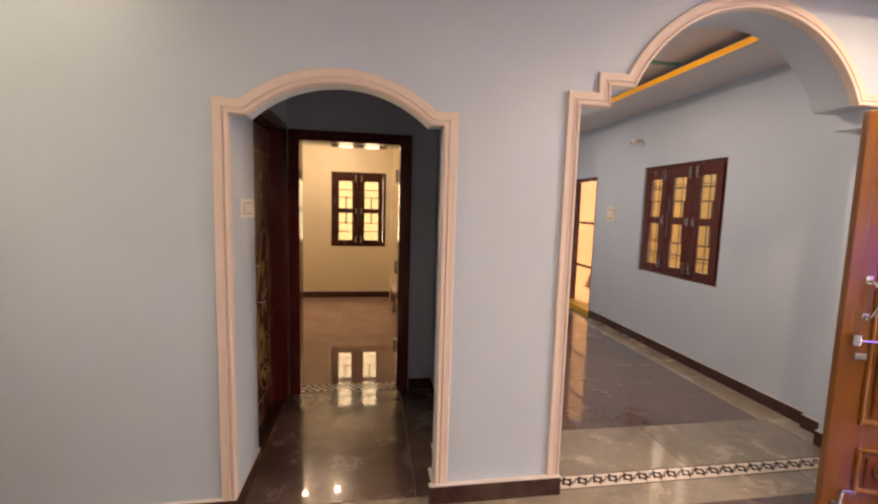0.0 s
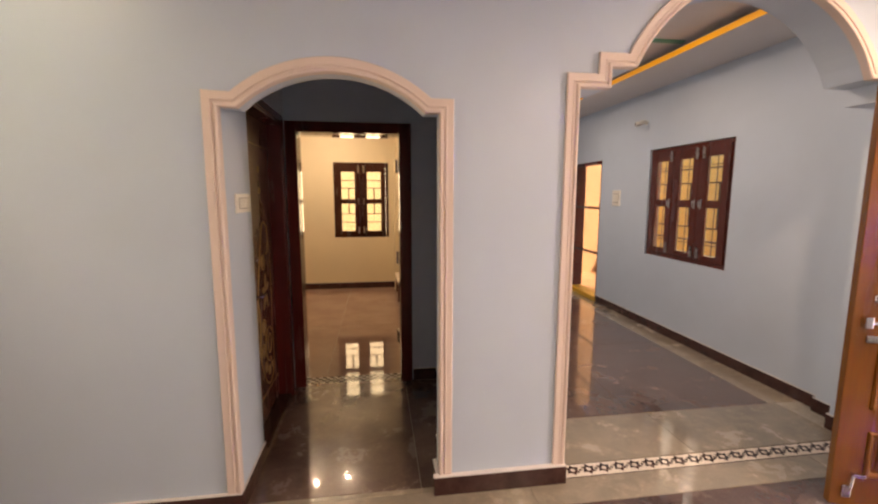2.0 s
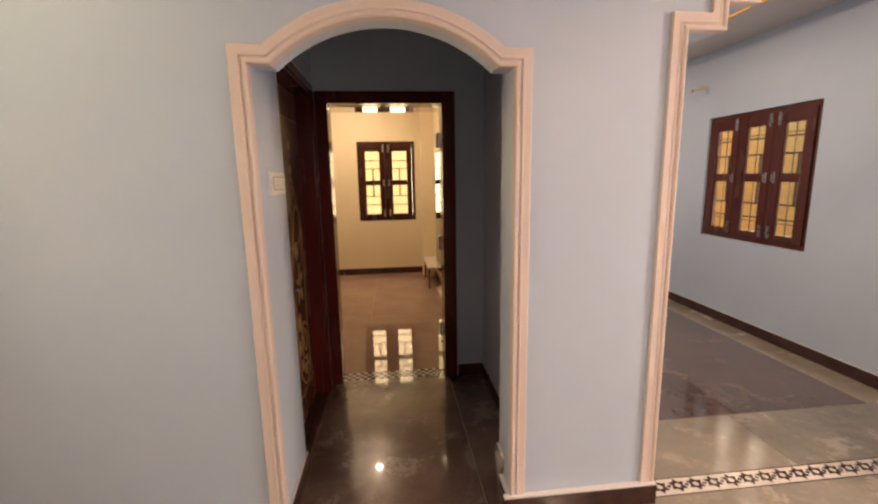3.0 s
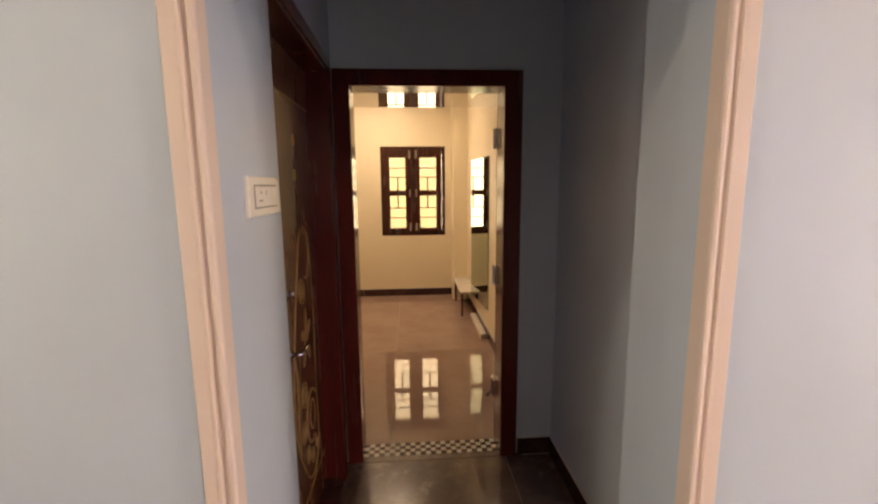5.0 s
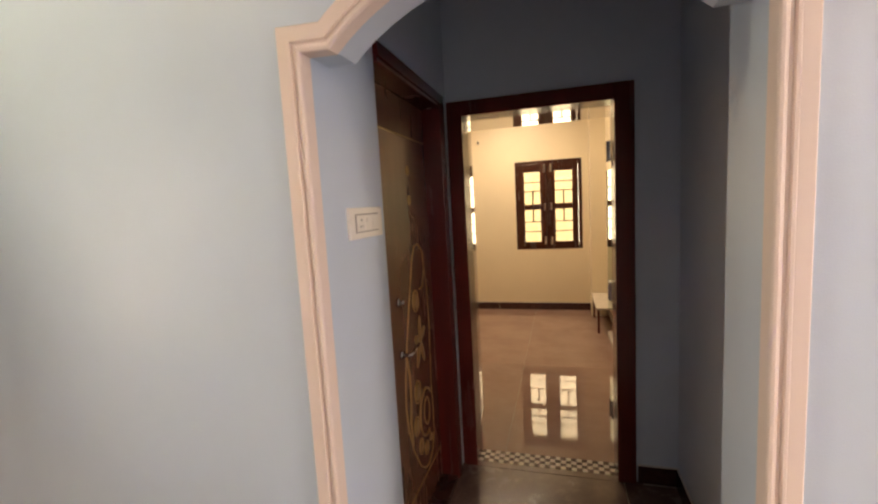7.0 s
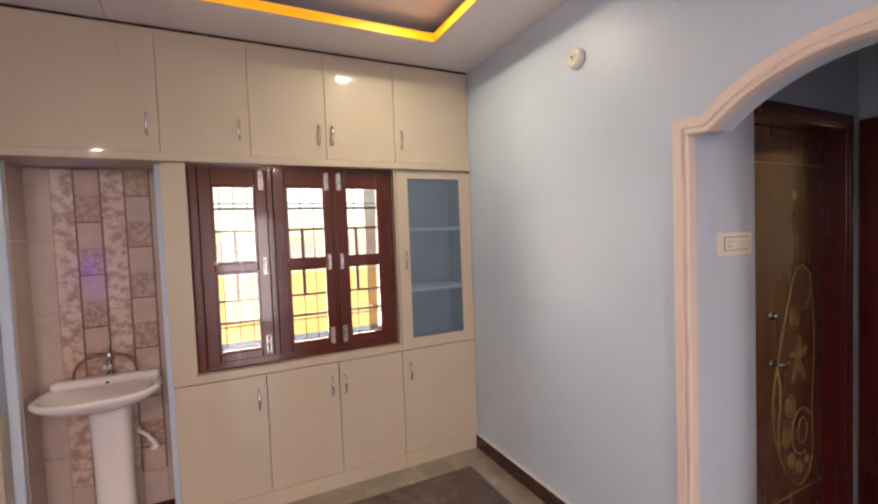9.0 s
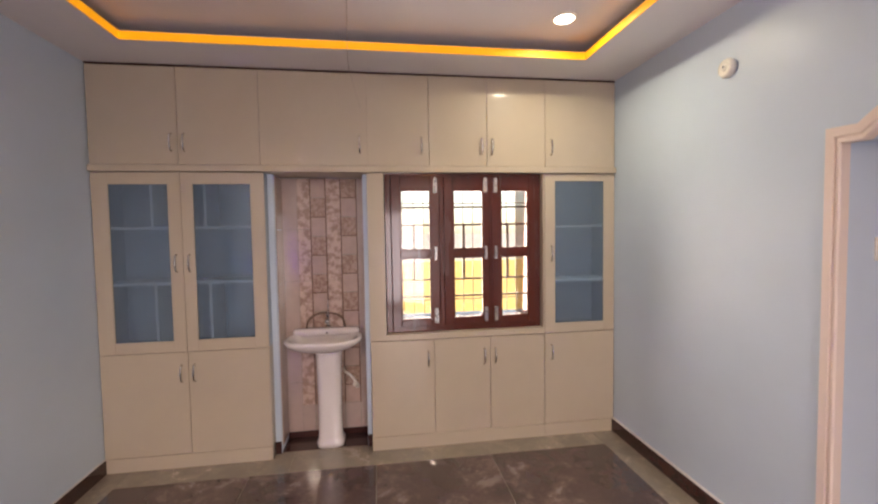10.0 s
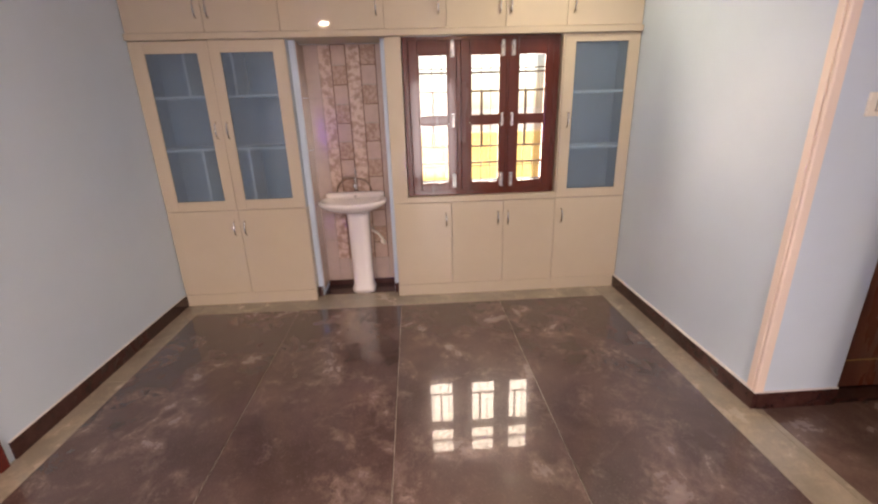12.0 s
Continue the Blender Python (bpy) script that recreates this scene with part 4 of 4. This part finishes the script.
def scroll_panel(bm, x0, x1, zc, h):
    """A flower inside a loop at each end, with vines that curl towards the middle."""
    mid = (x0 + x1) / 2
    for sd, e in ((1, x0), (-1, x1)):
        fx = e + sd * 0.065
        flower(bm, fx, zc, 0.038, 7)
        spiral(bm, fx, zc, h, 0.80, radians(60 if sd > 0 else 120), sd, 0.008)
        vine = [(0.07, -0.9), (0.10, -0.65), (0.135, -0.1), (0.185, 0.45), (0.245, 0.75), (0.30, 0.62), (0.335, 0.25)]
        tube(bm, [(e + sd * a, -0.013, zc + b * h) for a, b in vine], [0.006, 0.009, 0.010, 0.010, 0.009, 0.007, 0.005], 6)
        spiral(bm, e + sd * 0.175, zc - 0.58 * h, 0.028, 1.2, math.pi / 2, sd, 0.008)
        spiral(bm, e + sd * 0.145, zc + 0.66 * h, 0.020, 1.0, 0, -sd, 0.007)
        for a, b, ang, ln in ((0.21, 0.05, 30, 0.07), (0.245, -0.35, -25, 0.08), (0.29, 0.05, 60, 0.06), (0.115, 0.35, 100, 0.045), (0.20, 0.85, 15, 0.05)):
            leaf_shape(bm, e + sd * a, zc + b * h, ang if sd > 0 else 180 - ang, ln, 0.024)
    flower(bm, mid, zc, 0.040, 8)


def stem_panel(bm, xc, z0, z1):
    hh = z1 - z0
    stem = [(-0.015, 0.0), (-0.005, 0.12), (0.012, 0.26), (0.006, 0.40), (-0.022, 0.54), (-0.026, 0.68), (-0.004, 0.80), (0.020, 0.90)]
    tube(bm, [(xc + a, -0.013, z0 + b * hh) for a, b in stem], [0.006, 0.009, 0.010, 0.010, 0.009, 0.008, 0.007, 0.006], 6)
    k = min(1.0, hh / 0.9 + 0.25)
    flower(bm, xc + 0.020, z0 + 0.93 * hh, 0.056 * k, 8)
    flower(bm, xc + 0.032, z0 + 0.735 * hh, 0.042 * k, 7)
    spiral(bm, xc + 0.030, z0 + 0.62 * hh, 0.034 * k, 1.3, 2.0, 1, 0.008)
    spiral(bm, xc - 0.040, z0 + 0.55 * hh, 0.032 * k, 1.2, 0.5, -1, 0.007)
    spiral(bm, xc - 0.046, z0 + 0.46 * hh, 0.028 * k, 1.1, 0.5, -1, 0.007)
    spiral(bm, xc + 0.040, z0 + 0.33 * hh, 0.030 * k, 1.1, 2.6, 1, 0.007)
    for a, b, ang, ln in ((-0.035, 0.84, 120, 0.06), (0.040, 0.825, 20, 0.075), (-0.012, 0.735, 80, 0.06), (0.045, 0.50, 50, 0.07), (0.030, 0.43, 60, 0.06), (-0.038, 0.37, 130, 0.07),
                          (-0.030, 0.27, 125, 0.075), (0.038, 0.22, 45, 0.08), (-0.045, 0.17, 140, 0.07), (0.022, 0.10, 35, 0.07), (-0.040, 0.06, 150, 0.065), (0.030, 0.015, 20, 0.06)):
        leaf_shape(bm, xc + a, z0 + b * hh, ang, ln * k, 0.026 * k)


carving(lambda b: scroll_panel(b, 0.185, 0.875, 1.817, 0.072))
carving(lambda b: scroll_panel(b, 0.19, 0.875, 0.288, 0.066))
carving(lambda b: stem_panel(b, 0.238, 0.605, 1.475))
carving(lambda b: stem_panel(b, 0.822, 0.605, 1.475))
carving(lambda b: (flower(b, 0.53, 1.456, 0.05, 8), spiral(b, 0.53, 1.456, 0.068, 1.0, 0)))
carving(lambda b: stem_panel(b, 0.53, 0.905, 1.205))
carving(lambda b: (flower(b, 0.53, 0.66, 0.05, 8), spiral(b, 0.53, 0.66, 0.068, 1.0, 0)))
bm = bmesh.new()
tube(bm, [(0.090, 0, 1.268), (0.090, -0.030, 1.268), (0.100, -0.048, 1.245), (0.124, -0.055, 1.215), (0.124, -0.054, 1.185), (0.108, -0.050, 1.135), (0.094, -0.044, 1.095), (0.092, 0, 1.088)],
     [0.008, 0.008, 0.009, 0.011, 0.011, 0.010, 0.008, 0.008], 8)
box(bm, 0.074, 0.106, -0.004, 0, 1.250, 1.292, 0.001)
box(bm, 0.078, 0.106, -0.004, 0, 1.070, 1.106, 0.001)
part("pull_handle", bm, CHROME, leaf, "steel pull handle", True)
bm = bmesh.new()
tube(bm, [(0.040, -0.02, 0.968), (0.322, -0.02, 0.974)], 0.008, 10)
for xx in (0.055, 0.207):
    box(bm, xx - 0.016, xx + 0.016, -0.03, 0, 0.945, 1.000, 0.002)
part("slide_bolt", bm, CHROME, leaf, "steel slide bolt")
bm = bmesh.new()
box(bm, -0.016, 0.016, -0.036, -0.024, -0.135, 0.0, 0.003)
box(bm, -0.005, 0.005, -0.0375, -0.035, -0.095, -0.03, 0.001)
bmesh.ops.transform(bm, matrix=pose(0.200, 0, 0.965, 0, 9, 0), verts=bm.verts)
part("hasp", bm, GOLD, leaf, "brass hasp hanging from the bolt")
part("lock", disc_prism(box(bmesh.new(), 0.062, 0.116, -0.012, 0, 0.870, 0.905, 0.003), pose(0.075, -0.012, 0.888, 90, 0, 0), 0.012, 0.006, 12), CHROME, leaf)
bm = bmesh.new()
box(bm, 0.080, 0.132, -0.026, 0, 0.168, 0.188, 0.003)
tube(bm, [(0.082, -0.02, 0.178), (0.070, -0.026, 0.11)], 0.006)
box(bm, 0.045, 0.085, -0.012, 0, 0.05, 0.115, 0.003)
part("floor_bolt", bm, CHROME, leaf)

frame_e = thing("door_4", "polished wooden frame of the main doorway", "door frame", kind="structure")
bm = bmesh.new()
box(bm, XE - 0.02, XE + 0.12, 0.27, 0.36, 0, 2.14, 0.004)
box(bm, XE - 0.02, XE + 0.12, 1.30, 1.39, 0, 2.14, 0.004)
box(bm, XE - 0.02, XE + 0.12, 0.36, 1.30, 2.06, 2.14, 0.004)
part("door_frame", bm, TEAK, frame_e)

grid = thing("door_5", "dark framed mesh door open to a yellow balcony", "door", kind="structure")
bm = bmesh.new()
box(bm, XR + 0.01, XR + 0.10, 5.955, 5.995, 0, 2.09, 0.003)
box(bm, XR + 0.01, XR + 0.21, 6.835, 6.895, 0, 2.09, 0.003)
box(bm, XR + 0.01, XR + 0.10, 5.995, 6.855, 2.04, 2.09, 0.003)
box(bm, XR + 0.04, XR + 0.07, 5.995, 6.855, 1.38, 1.415, 0.003)
box(bm, XR + 0.04, XR + 0.07, 5.995, 6.855, 0.70, 0.735, 0.003)
part("door_frame", bm, DARKWOOD, grid)
bm = bmesh.new()
for k in range(-14, 40):
    for sg in (1, -1):
        z0 = k * 0.075
        a, b = (5.995, z0), (6.855, z0 + 0.86)
        pts = [(y, z) for y, z in (a, b)]
        za, zb = max(0.02, pts[0][1]), min(2.04, pts[1][1])
        if zb - za > 0.02:
            ya, yb = 5.995 + (za - z0), 5.995 + (zb - z0)
            if sg < 0:
                ya, yb = 12.85 - ya, 12.85 - yb
            tube(bm, [(XR + 0.055 + sg * 0.002, ya, za), (XR + 0.055 + sg * 0.002, yb, zb)], 0.0034, 4)
tagged(part("mesh_screen", bm, IRON, grid), kind="stuff")
structure("trim_threshold", boxed(XR - 0.02, XR + 0.2, 5.955, 6.895, 0, 0.07, 0.003), material("yellow_sill_paint", (0.75, 0.42, 0.03), 0.4, amount=0.1), "yellow painted door sill", "sill")

# ---- fittings ----


def switchboard(label, m, modules, w, h):
    """Local x along the wall, -y into the room."""
    root = thing("switchboard", label, "switch", m=m)
    part("plate", boxed(0, w, -0.012, 0, 0, h, 0.003), PLASTIC, root)
    n = len(modules)
    a, b = 0.16 * w, 0.84 * w
    part("surround", boxed(a - 0.004, b + 0.004, -0.0135, -0.011, 0.2 * h, 0.8 * h, 0.001), GREYPLASTIC, root)
    for k, kind in enumerate(modules):
        x0, x1 = a + (b - a) * k / n + 0.0015, a + (b - a) * (k + 1) / n - 0.0015
        bm = bmesh.new()
        box(bm, x0, x1, -0.018, -0.012, 0.24 * h, 0.76 * h, 0.002)
        p = part("rocker" if kind == "s" else "socket", bm, PLASTIC, root)
        if kind == "o":
            bm = bmesh.new()
            c = (x0 + x1) / 2
            for dx, dz in ((0, 0.1), (-0.008, -0.1), (0.008, -0.1)):
                disc_prism(bm, pose(c + dx, -0.0175, h * (0.5 + dz), 90, 0, 0), 0.003, 0.001, 8)
            part("pin_hole", bm, BLACK, p)
    return root


switchboard("ivory switchboard with a socket and two rockers on the passage wall", pose(XL, 2.313, 1.498, 0, 0, 90), "oss", 0.238, 0.098)
switchboard("ivory switchboard on the pale blue wall of the next room", pose(XR, 5.62, 1.445, 0, 0, -90), "ss", 0.19, 0.21)
switchboard("ivory switchboard on the hall wall", pose(-0.82, YS, 1.50, 0, 0, 180), "ss", 0.185, 0.15)

sensor = thing("alarm_sounder", "round white plastic sounder on the blue wall", "sensor", m=pose(-1.200, YN, 2.497, 90, 0, 0))
lathe(bm := bmesh.new(), [(0.05, 0.0), (0.052, 0.018), (0.046, 0.028), (0.03, 0.034), (0.028, 0.030), (0.012, 0.030), (0.010, 0.036), (0.004, 0.037)])
part("housing", bm, PLASTIC, sensor, "", True)
part("lens", disc_prism(bmesh.new(), pose(0, 0.004, 0.034), 0.006, 0.005, 10), BLACK, sensor)

cctv = thing("cctv_camera", "small white bullet security camera on the wall", "camera", m=pose(XR, 4.95, 2.455) @ Matrix.Scale(0.85, 4))
bm = bmesh.new()
disc_prism(bm, pose(0, 0, 0, 0, -90, 0), 0.03, 0.012, 18)
tube(bm, [(-0.01, 0, 0), (-0.05, 0, 0.005)], 0.010)
part("bracket", bm, PLASTIC, cctv, "", True)
bm = bmesh.new()
tube(bm, [(-0.035, -0.02, 0.012), (-0.095, 0.008, -0.006), (-0.150, 0.034, -0.022)], [0.026, 0.030, 0.030], 14)
part("body", bm, PLASTIC, cctv, "", True)
part("lens", disc_prism(bmesh.new(), look((-0.150, 0.034, -0.022), (-0.26, 0.086, -0.054)) @ pose(0, 0, 0, 180), 0.026, 0.005, 14), BLACK, cctv)

night = thing("wall_lamp", "white wall bracket with an orange night bulb", "lamp", m=pose(-0.925, YS, 2.435))
bm = bmesh.new()
disc_prism(bm, pose(0, 0, 0, -90, 0, 0), 0.03, 0.02, 18)
tube(bm, [(0, 0.02, 0), (-0.02, 0.05, 0.01), (-0.07, 0.08, 0.015), (-0.11, 0.10, 0.01)], [0.012, 0.013, 0.015, 0.017], 12)
part("bracket", bm, PLASTIC, night, "", True)
bm = bmesh.new()
tube(bm, [(-0.112, 0.10, 0.01), (-0.118, 0.104, 0.008)], 0.016, 12)
part("socket", bm, BLACK, night)
ball(bm := bmesh.new(), Matrix.Translation((-0.143, 0.115, -0.006)) @ Matrix.Rotation(radians(25), 4, "Y") @ Matrix.Diagonal((0.034, 0.016, 0.017, 1)))
part("bulb", bm, ORANGE, night, "orange flame bulb", True)


led = thing("led_strip", "purple LED strip standing in the hall corner", "lamp", m=pose(3.36, -1.62, 0.8))
part("channel", boxed(-0.014, 0.014, -0.01, 0.004, 0, 0.75, 0.002), PLASTIC, led)
part("tube", boxed(-0.010, 0.010, 0.004, 0.012, 0.01, 0.74, 0.003), glowing("purple_led", (0.17, 0.012, 1.0), 26.0), led)


def downlight(label, x, y, z, lit, size=1.0):
    root = thing("downlight", label, "ceiling light", "recessed downlights", m=pose(x, y, z))
    lathe(bm := bmesh.new(), [(a * size, b) for a, b in ((0.075, 0.0), (0.076, -0.004), (0.070, -0.010), (0.060, -0.011), (0.057, -0.006), (0.050, -0.004))])
    part("rim", bm, PLASTIC, root, "", True)
    part("diffuser", disc_prism(bmesh.new(), pose(0, 0, -0.0125), 0.056 * size, 0.003, 24), LAMPFACE if lit else UNLIT, root)


for x, y, watts in HALL_LIT:
    downlight("lit round white downlight in the ceiling tray", x, y, HT, True)
downlight("unlit round white downlight in the ceiling tray", -1.54, -0.88, HT, False)
for x, y, radius in BED_LIT:
    downlight("small lit round downlight in the bedroom ceiling", x, y, 2.85, True, radius / 0.056)
# unseen fittings added to go with the next room's fill lamps
for x, y in [(1.9, 3.4), (1.9, 5.6)]:
    downlight("unseen round downlight added to brighten the next room", x, y, HT, True)

# strand stands in for a ceiling-board joint and a line on a cabinet door
seam = thing("ceiling_seam", "thin dark strand for a ceiling joint and a line on the cabinet", "cable")
bm = bmesh.new()
tube(bm, [(-1.554, 0.124, HT), (-1.554, 0.124, 2.78), (-1.553, 0.120, 2.66), (-1.552, 0.126, 2.56), (-1.550, 0.150, 2.46), (-1.550, 0.185, 2.34)], [0.0018, 0.0018, 0.0014, 0.0011, 0.0009, 0.0008], 6)
part("strand", bm, material("brown_seam_line", (0.36, 0.29, 0.25), 0.5, amount=0.2), seam)

# ---- bedroom things ----
mirror = thing("dressing_mirror", "tall frameless mirror on the cream bedroom wall", "mirror")
mirror.matrix_world = pose(0.551, 5.50, 0.30, 0, 0, 5)
part("glass", boxed(0.0, 0.006, 0, 0.74, 0, 1.56, 0.001), MIRROR, mirror)
part("backboard", boxed(0.007, 0.014, 0.01, 0.73, 0.01, 1.55, 0.001), CREAM, mirror)
bench = thing("dressing_shelf", "low white marble shelf on dark supports", "shelf")
part("slab", boxed(0.36, 0.558, 6.26, 7.09, 0.285, 0.312, 0.003), MARBLE, bench)
part("kerb", boxed(0.48, 0.545, 5.5, 6.26, 0.0, 0.05, 0.003), MARBLE, bench)
for y in (6.30, 7.0):
    part("support", boxed(0.375, 0.40, y, y + 0.03, 0.0, 0.285, 0.002), DARKWOOD, bench)
robe = thing("wardrobe", "tall glossy cream wardrobe under the loft", "wardrobe")
GLOSSY = material("gloss_cream_laminate", (0.55, 0.48, 0.36), 0.02, amount=0.03, bump=0, rough_var=0.0, coat=1.0, spec=1.0, coat_rough=0.01)
part("body", boxed(-1.15, -0.605, YD2 + 0.016, 4.12, 0.08, 2.195, 0.002), LAMINATE, robe)
part("plinth", boxed(-1.14, -0.62, YD2 + 0.02, 4.11, 0.0, 0.08), SKIRT, robe)
part("door", boxed(-0.603, -0.585, YD2 + 0.016, 4.12, 0.05, 2.193, 0.002), GLOSSY, robe, "mirror-glossy laminate door")
hook = thing("wall_hook", "small dark hook on the bedroom wall", "hook")
part("pin", tube(bmesh.new(), [(-1.13, YB, 2.43), (-1.13, YB - 0.03, 2.43), (-1.13, YB - 0.035, 2.45)], 0.012, 8), BLACK, hook)

# ---- outdoors ----
structure("ground", boxed(-300, 300, -300, 300, -0.5, -0.30), GROUND, "bare concrete yard", "ground")
tagged(part("compound_wall", boxed(-5.4, -5.2, -9, 9, -0.3, 1.22, 0.01), YWALL), "yellow painted compound wall outside", "wall")
# unseen slab, added to keep direct sun out of the west window
for label, corners in (("unseen concrete slab added over the window to block the sun", (-3.5, -2.86, 0.0, 1.9)),):
    tagged(part("sunshade", boxed(*corners, 2.25, 2.33, 0.01), PALEWALL), label, "sunshade")
# tall stretch is out of view, added to shade the doorway and east window
tagged(part("outer_wall", boxed(5.6, 5.8, -9, 3, -0.3, 7.6, 0.02), YWALL), "unseen tall yellow wall added to block the sun from the east openings", "wall")
tagged(part("outer_wall", boxed(5.6, 5.8, 3, 12, -0.3, 2.45, 0.02), YWALL), "low yellow plastered wall beside the next house", "wall")
tagged(part("balcony_wall", boxed(XR + 0.222, 5.6, 8.4, 8.55, -0.3, 3.0, 0.01), material("peach_outdoor_wall", (0.60, 0.34, 0.16), 0.7, amount=0.12, scale=3)), "peach plastered balcony wall outside", "wall")
structure("pavement_balcony", boxed(XR + 0.222, 5.6, 4.6, 8.6, -0.25, -0.02), material("orange_balcony_tile", (0.55, 0.30, 0.15), 0.4, amount=0.2, scale=8), "orange tiled balcony floor outside", "floor")
tagged(part("outer_wall", boxed(-5, 5, 9.6, 9.8, -0.3, 4.0, 0.02), CREAMWALL), "pale plastered wall behind the bedroom", "wall")

# ---- floors ----
structure("floor_base", boxed(-2.9, 3.65, -1.95, 7.62, -0.29, -0.004), GROUT, "pale grout bed under the stone floor", "floor")


def stone_floor(name, label, mat, slabs):
    root = thing(name, label, "floor", kind="structure")
    cache = {}
    for x0, x1, y0, y1 in slabs:
        key = (round(x1 - x0, 4), round(y1 - y0, 4))
        if key not in cache:
            g = 0.0016
            cache[key] = mesh_of("slab", boxed(g, key[0] - g, g, key[1] - g, -0.02, 0, 0.001), mat)
        ob = new("slab", cache[key])
        ob.location = (x0, y0, 0)
        ob.parent = root
    return root


def runs(x0, x1, step, off):
    xs, x = [x0], x0 + off
    while x < x1 - 0.05:
        xs.append(x)
        x += step
    return list(zip(xs, xs[1:] + [x1]))


SY0, SY1 = 2.153, 2.273          # star strip under the wide arch
BS, BN, BW = -1.485, 1.955, -2.11
ys = [BS, -0.635, 0.22, 1.056, BN]
slabs = [(a, b, y0, y1) for k, (y0, y1) in enumerate(zip(ys, ys[1:])) for a, b in runs(BW, 3.2, 2.6, 2.75 if k % 2 else 2.55)]
stone_floor("floor_hall", "dark brown mottled granite slabs with pale joints", GRANITE, slabs)
slabs = [(a, b, YS, BS) for a, b in runs(XF - 0.1, XE, 1.8, 1.2)] + [(a, b, BN, SY0) for a, b in runs(XF - 0.1, XE, 1.8, 1.5)]
slabs += [(-2.41, BW, a, b) for a, b in runs(BS, BN, 1.6, 1.1)] + [(3.2, XE, a, b) for a, b in runs(BS, BN, 1.6, 1.1)]
slabs += [(a, b, SY1, 2.775) for a, b in runs(1.125, 3.12, 1.1, 0.9)] + [(3.05, XR, a, b) for a, b in runs(2.775, YB, 1.5, 1.3)]
slabs += [(XL, 0.401, SY0, 2.19)]
stone_floor("floor_border", "grey-green mottled stone border", BORDER, slabs)
stone_floor("floor_lobby", "dark polished granite slabs in the next room", POLISHED, [(a, b, c, d) for a, b in ((0.80, 1.93), (1.93, 3.05)) for c, d in runs(2.775, YB, 1.9, 1.4)])
stone_floor("floor_passage", "dark polished granite passage floor", POLISHED, [(XL, 0.30, 2.19, YD - 0.02), (0.30, XP, 2.19, YD - 0.02), (XL, 0.40, YD - 0.02, 3.613)])
stone_floor("floor_bedroom", "tan polished granite bedroom floor", BEDFLOOR, [(a, b, c, d) for a, b in ((-2.2, -1.3), (-1.3, -0.38), (-0.38, 0.573)) for c, d in runs(3.737, YB, 1.8, 1.5)])
structure("floor_niche", boxed(XB, -2.41, NY0, NY1, -0.003, 0.004), SKIRT, "dark granite patch under the wash basin", "floor")

strip = thing("floor_threshold_checks", "checked white and brown marble strip at the bedroom door", "floor inlay", kind="structure")
part("bed", boxed(-0.54, 0.278, 3.613, 3.737, -0.02, -0.002), SKIRT, strip)
cell = 0.0307
me = mesh_of("chip", boxed(0.001, cell - 0.001, 0.001, cell - 0.001, -0.01, 0.0, 0.0005), MARBLE)
for i in range(26):
    for j in range(4):
        if (i + j) % 2 == 0:
            ob = new("chip", me)
            ob.location = (-0.532 + i * cell, 3.614 + j * cell, 0)
            ob.parent = strip
stars = thing("floor_threshold_stars", "white marble strip inlaid with dark six-pointed stars", "floor inlay", kind="structure")
part("bed", boxed(1.125, 3.12, SY0, SY1, -0.02, -0.0035), SKIRT, stars)
part("marble", boxed(1.127, 3.118, SY0 + 0.008, SY1 - 0.008, -0.02, -0.0005), MARBLE, stars)


def star_mesh():
    bm = bmesh.new()
    R, w = 0.0485, 0.0105
    for base in (90, 270):
        o = [Vector((R * math.cos(radians(base + 120 * k)), R * math.sin(radians(base + 120 * k)), 0)) for k in range(3)]
        i = [p * (1 - 2 * w / R) for p in o]
        z = 0.0012 if base == 90 else 0.0014
        for k in range(3):
            bm.faces.new([bm.verts.new((p.x, p.y, z)) for p in (o[k], o[(k + 1) % 3], i[(k + 1) % 3], i[k])])
    for s in (-1, 1):
        bm.faces.new([bm.verts.new(p) for p in ((s * 0.0486, 0.012, 0.001), (s * 0.0365, 0, 0.001), (s * 0.0486, -0.012, 0.001))][::s])
    bmesh.ops.recalc_face_normals(bm, faces=bm.faces)
    return mesh_of("star", bm, SKIRT)


me = star_mesh()
for k in range(20):
    ob = new("star", me)
    ob.location = (1.188 + 0.0972 * k, (SY0 + SY1) / 2, 0)
    ob.parent = stars
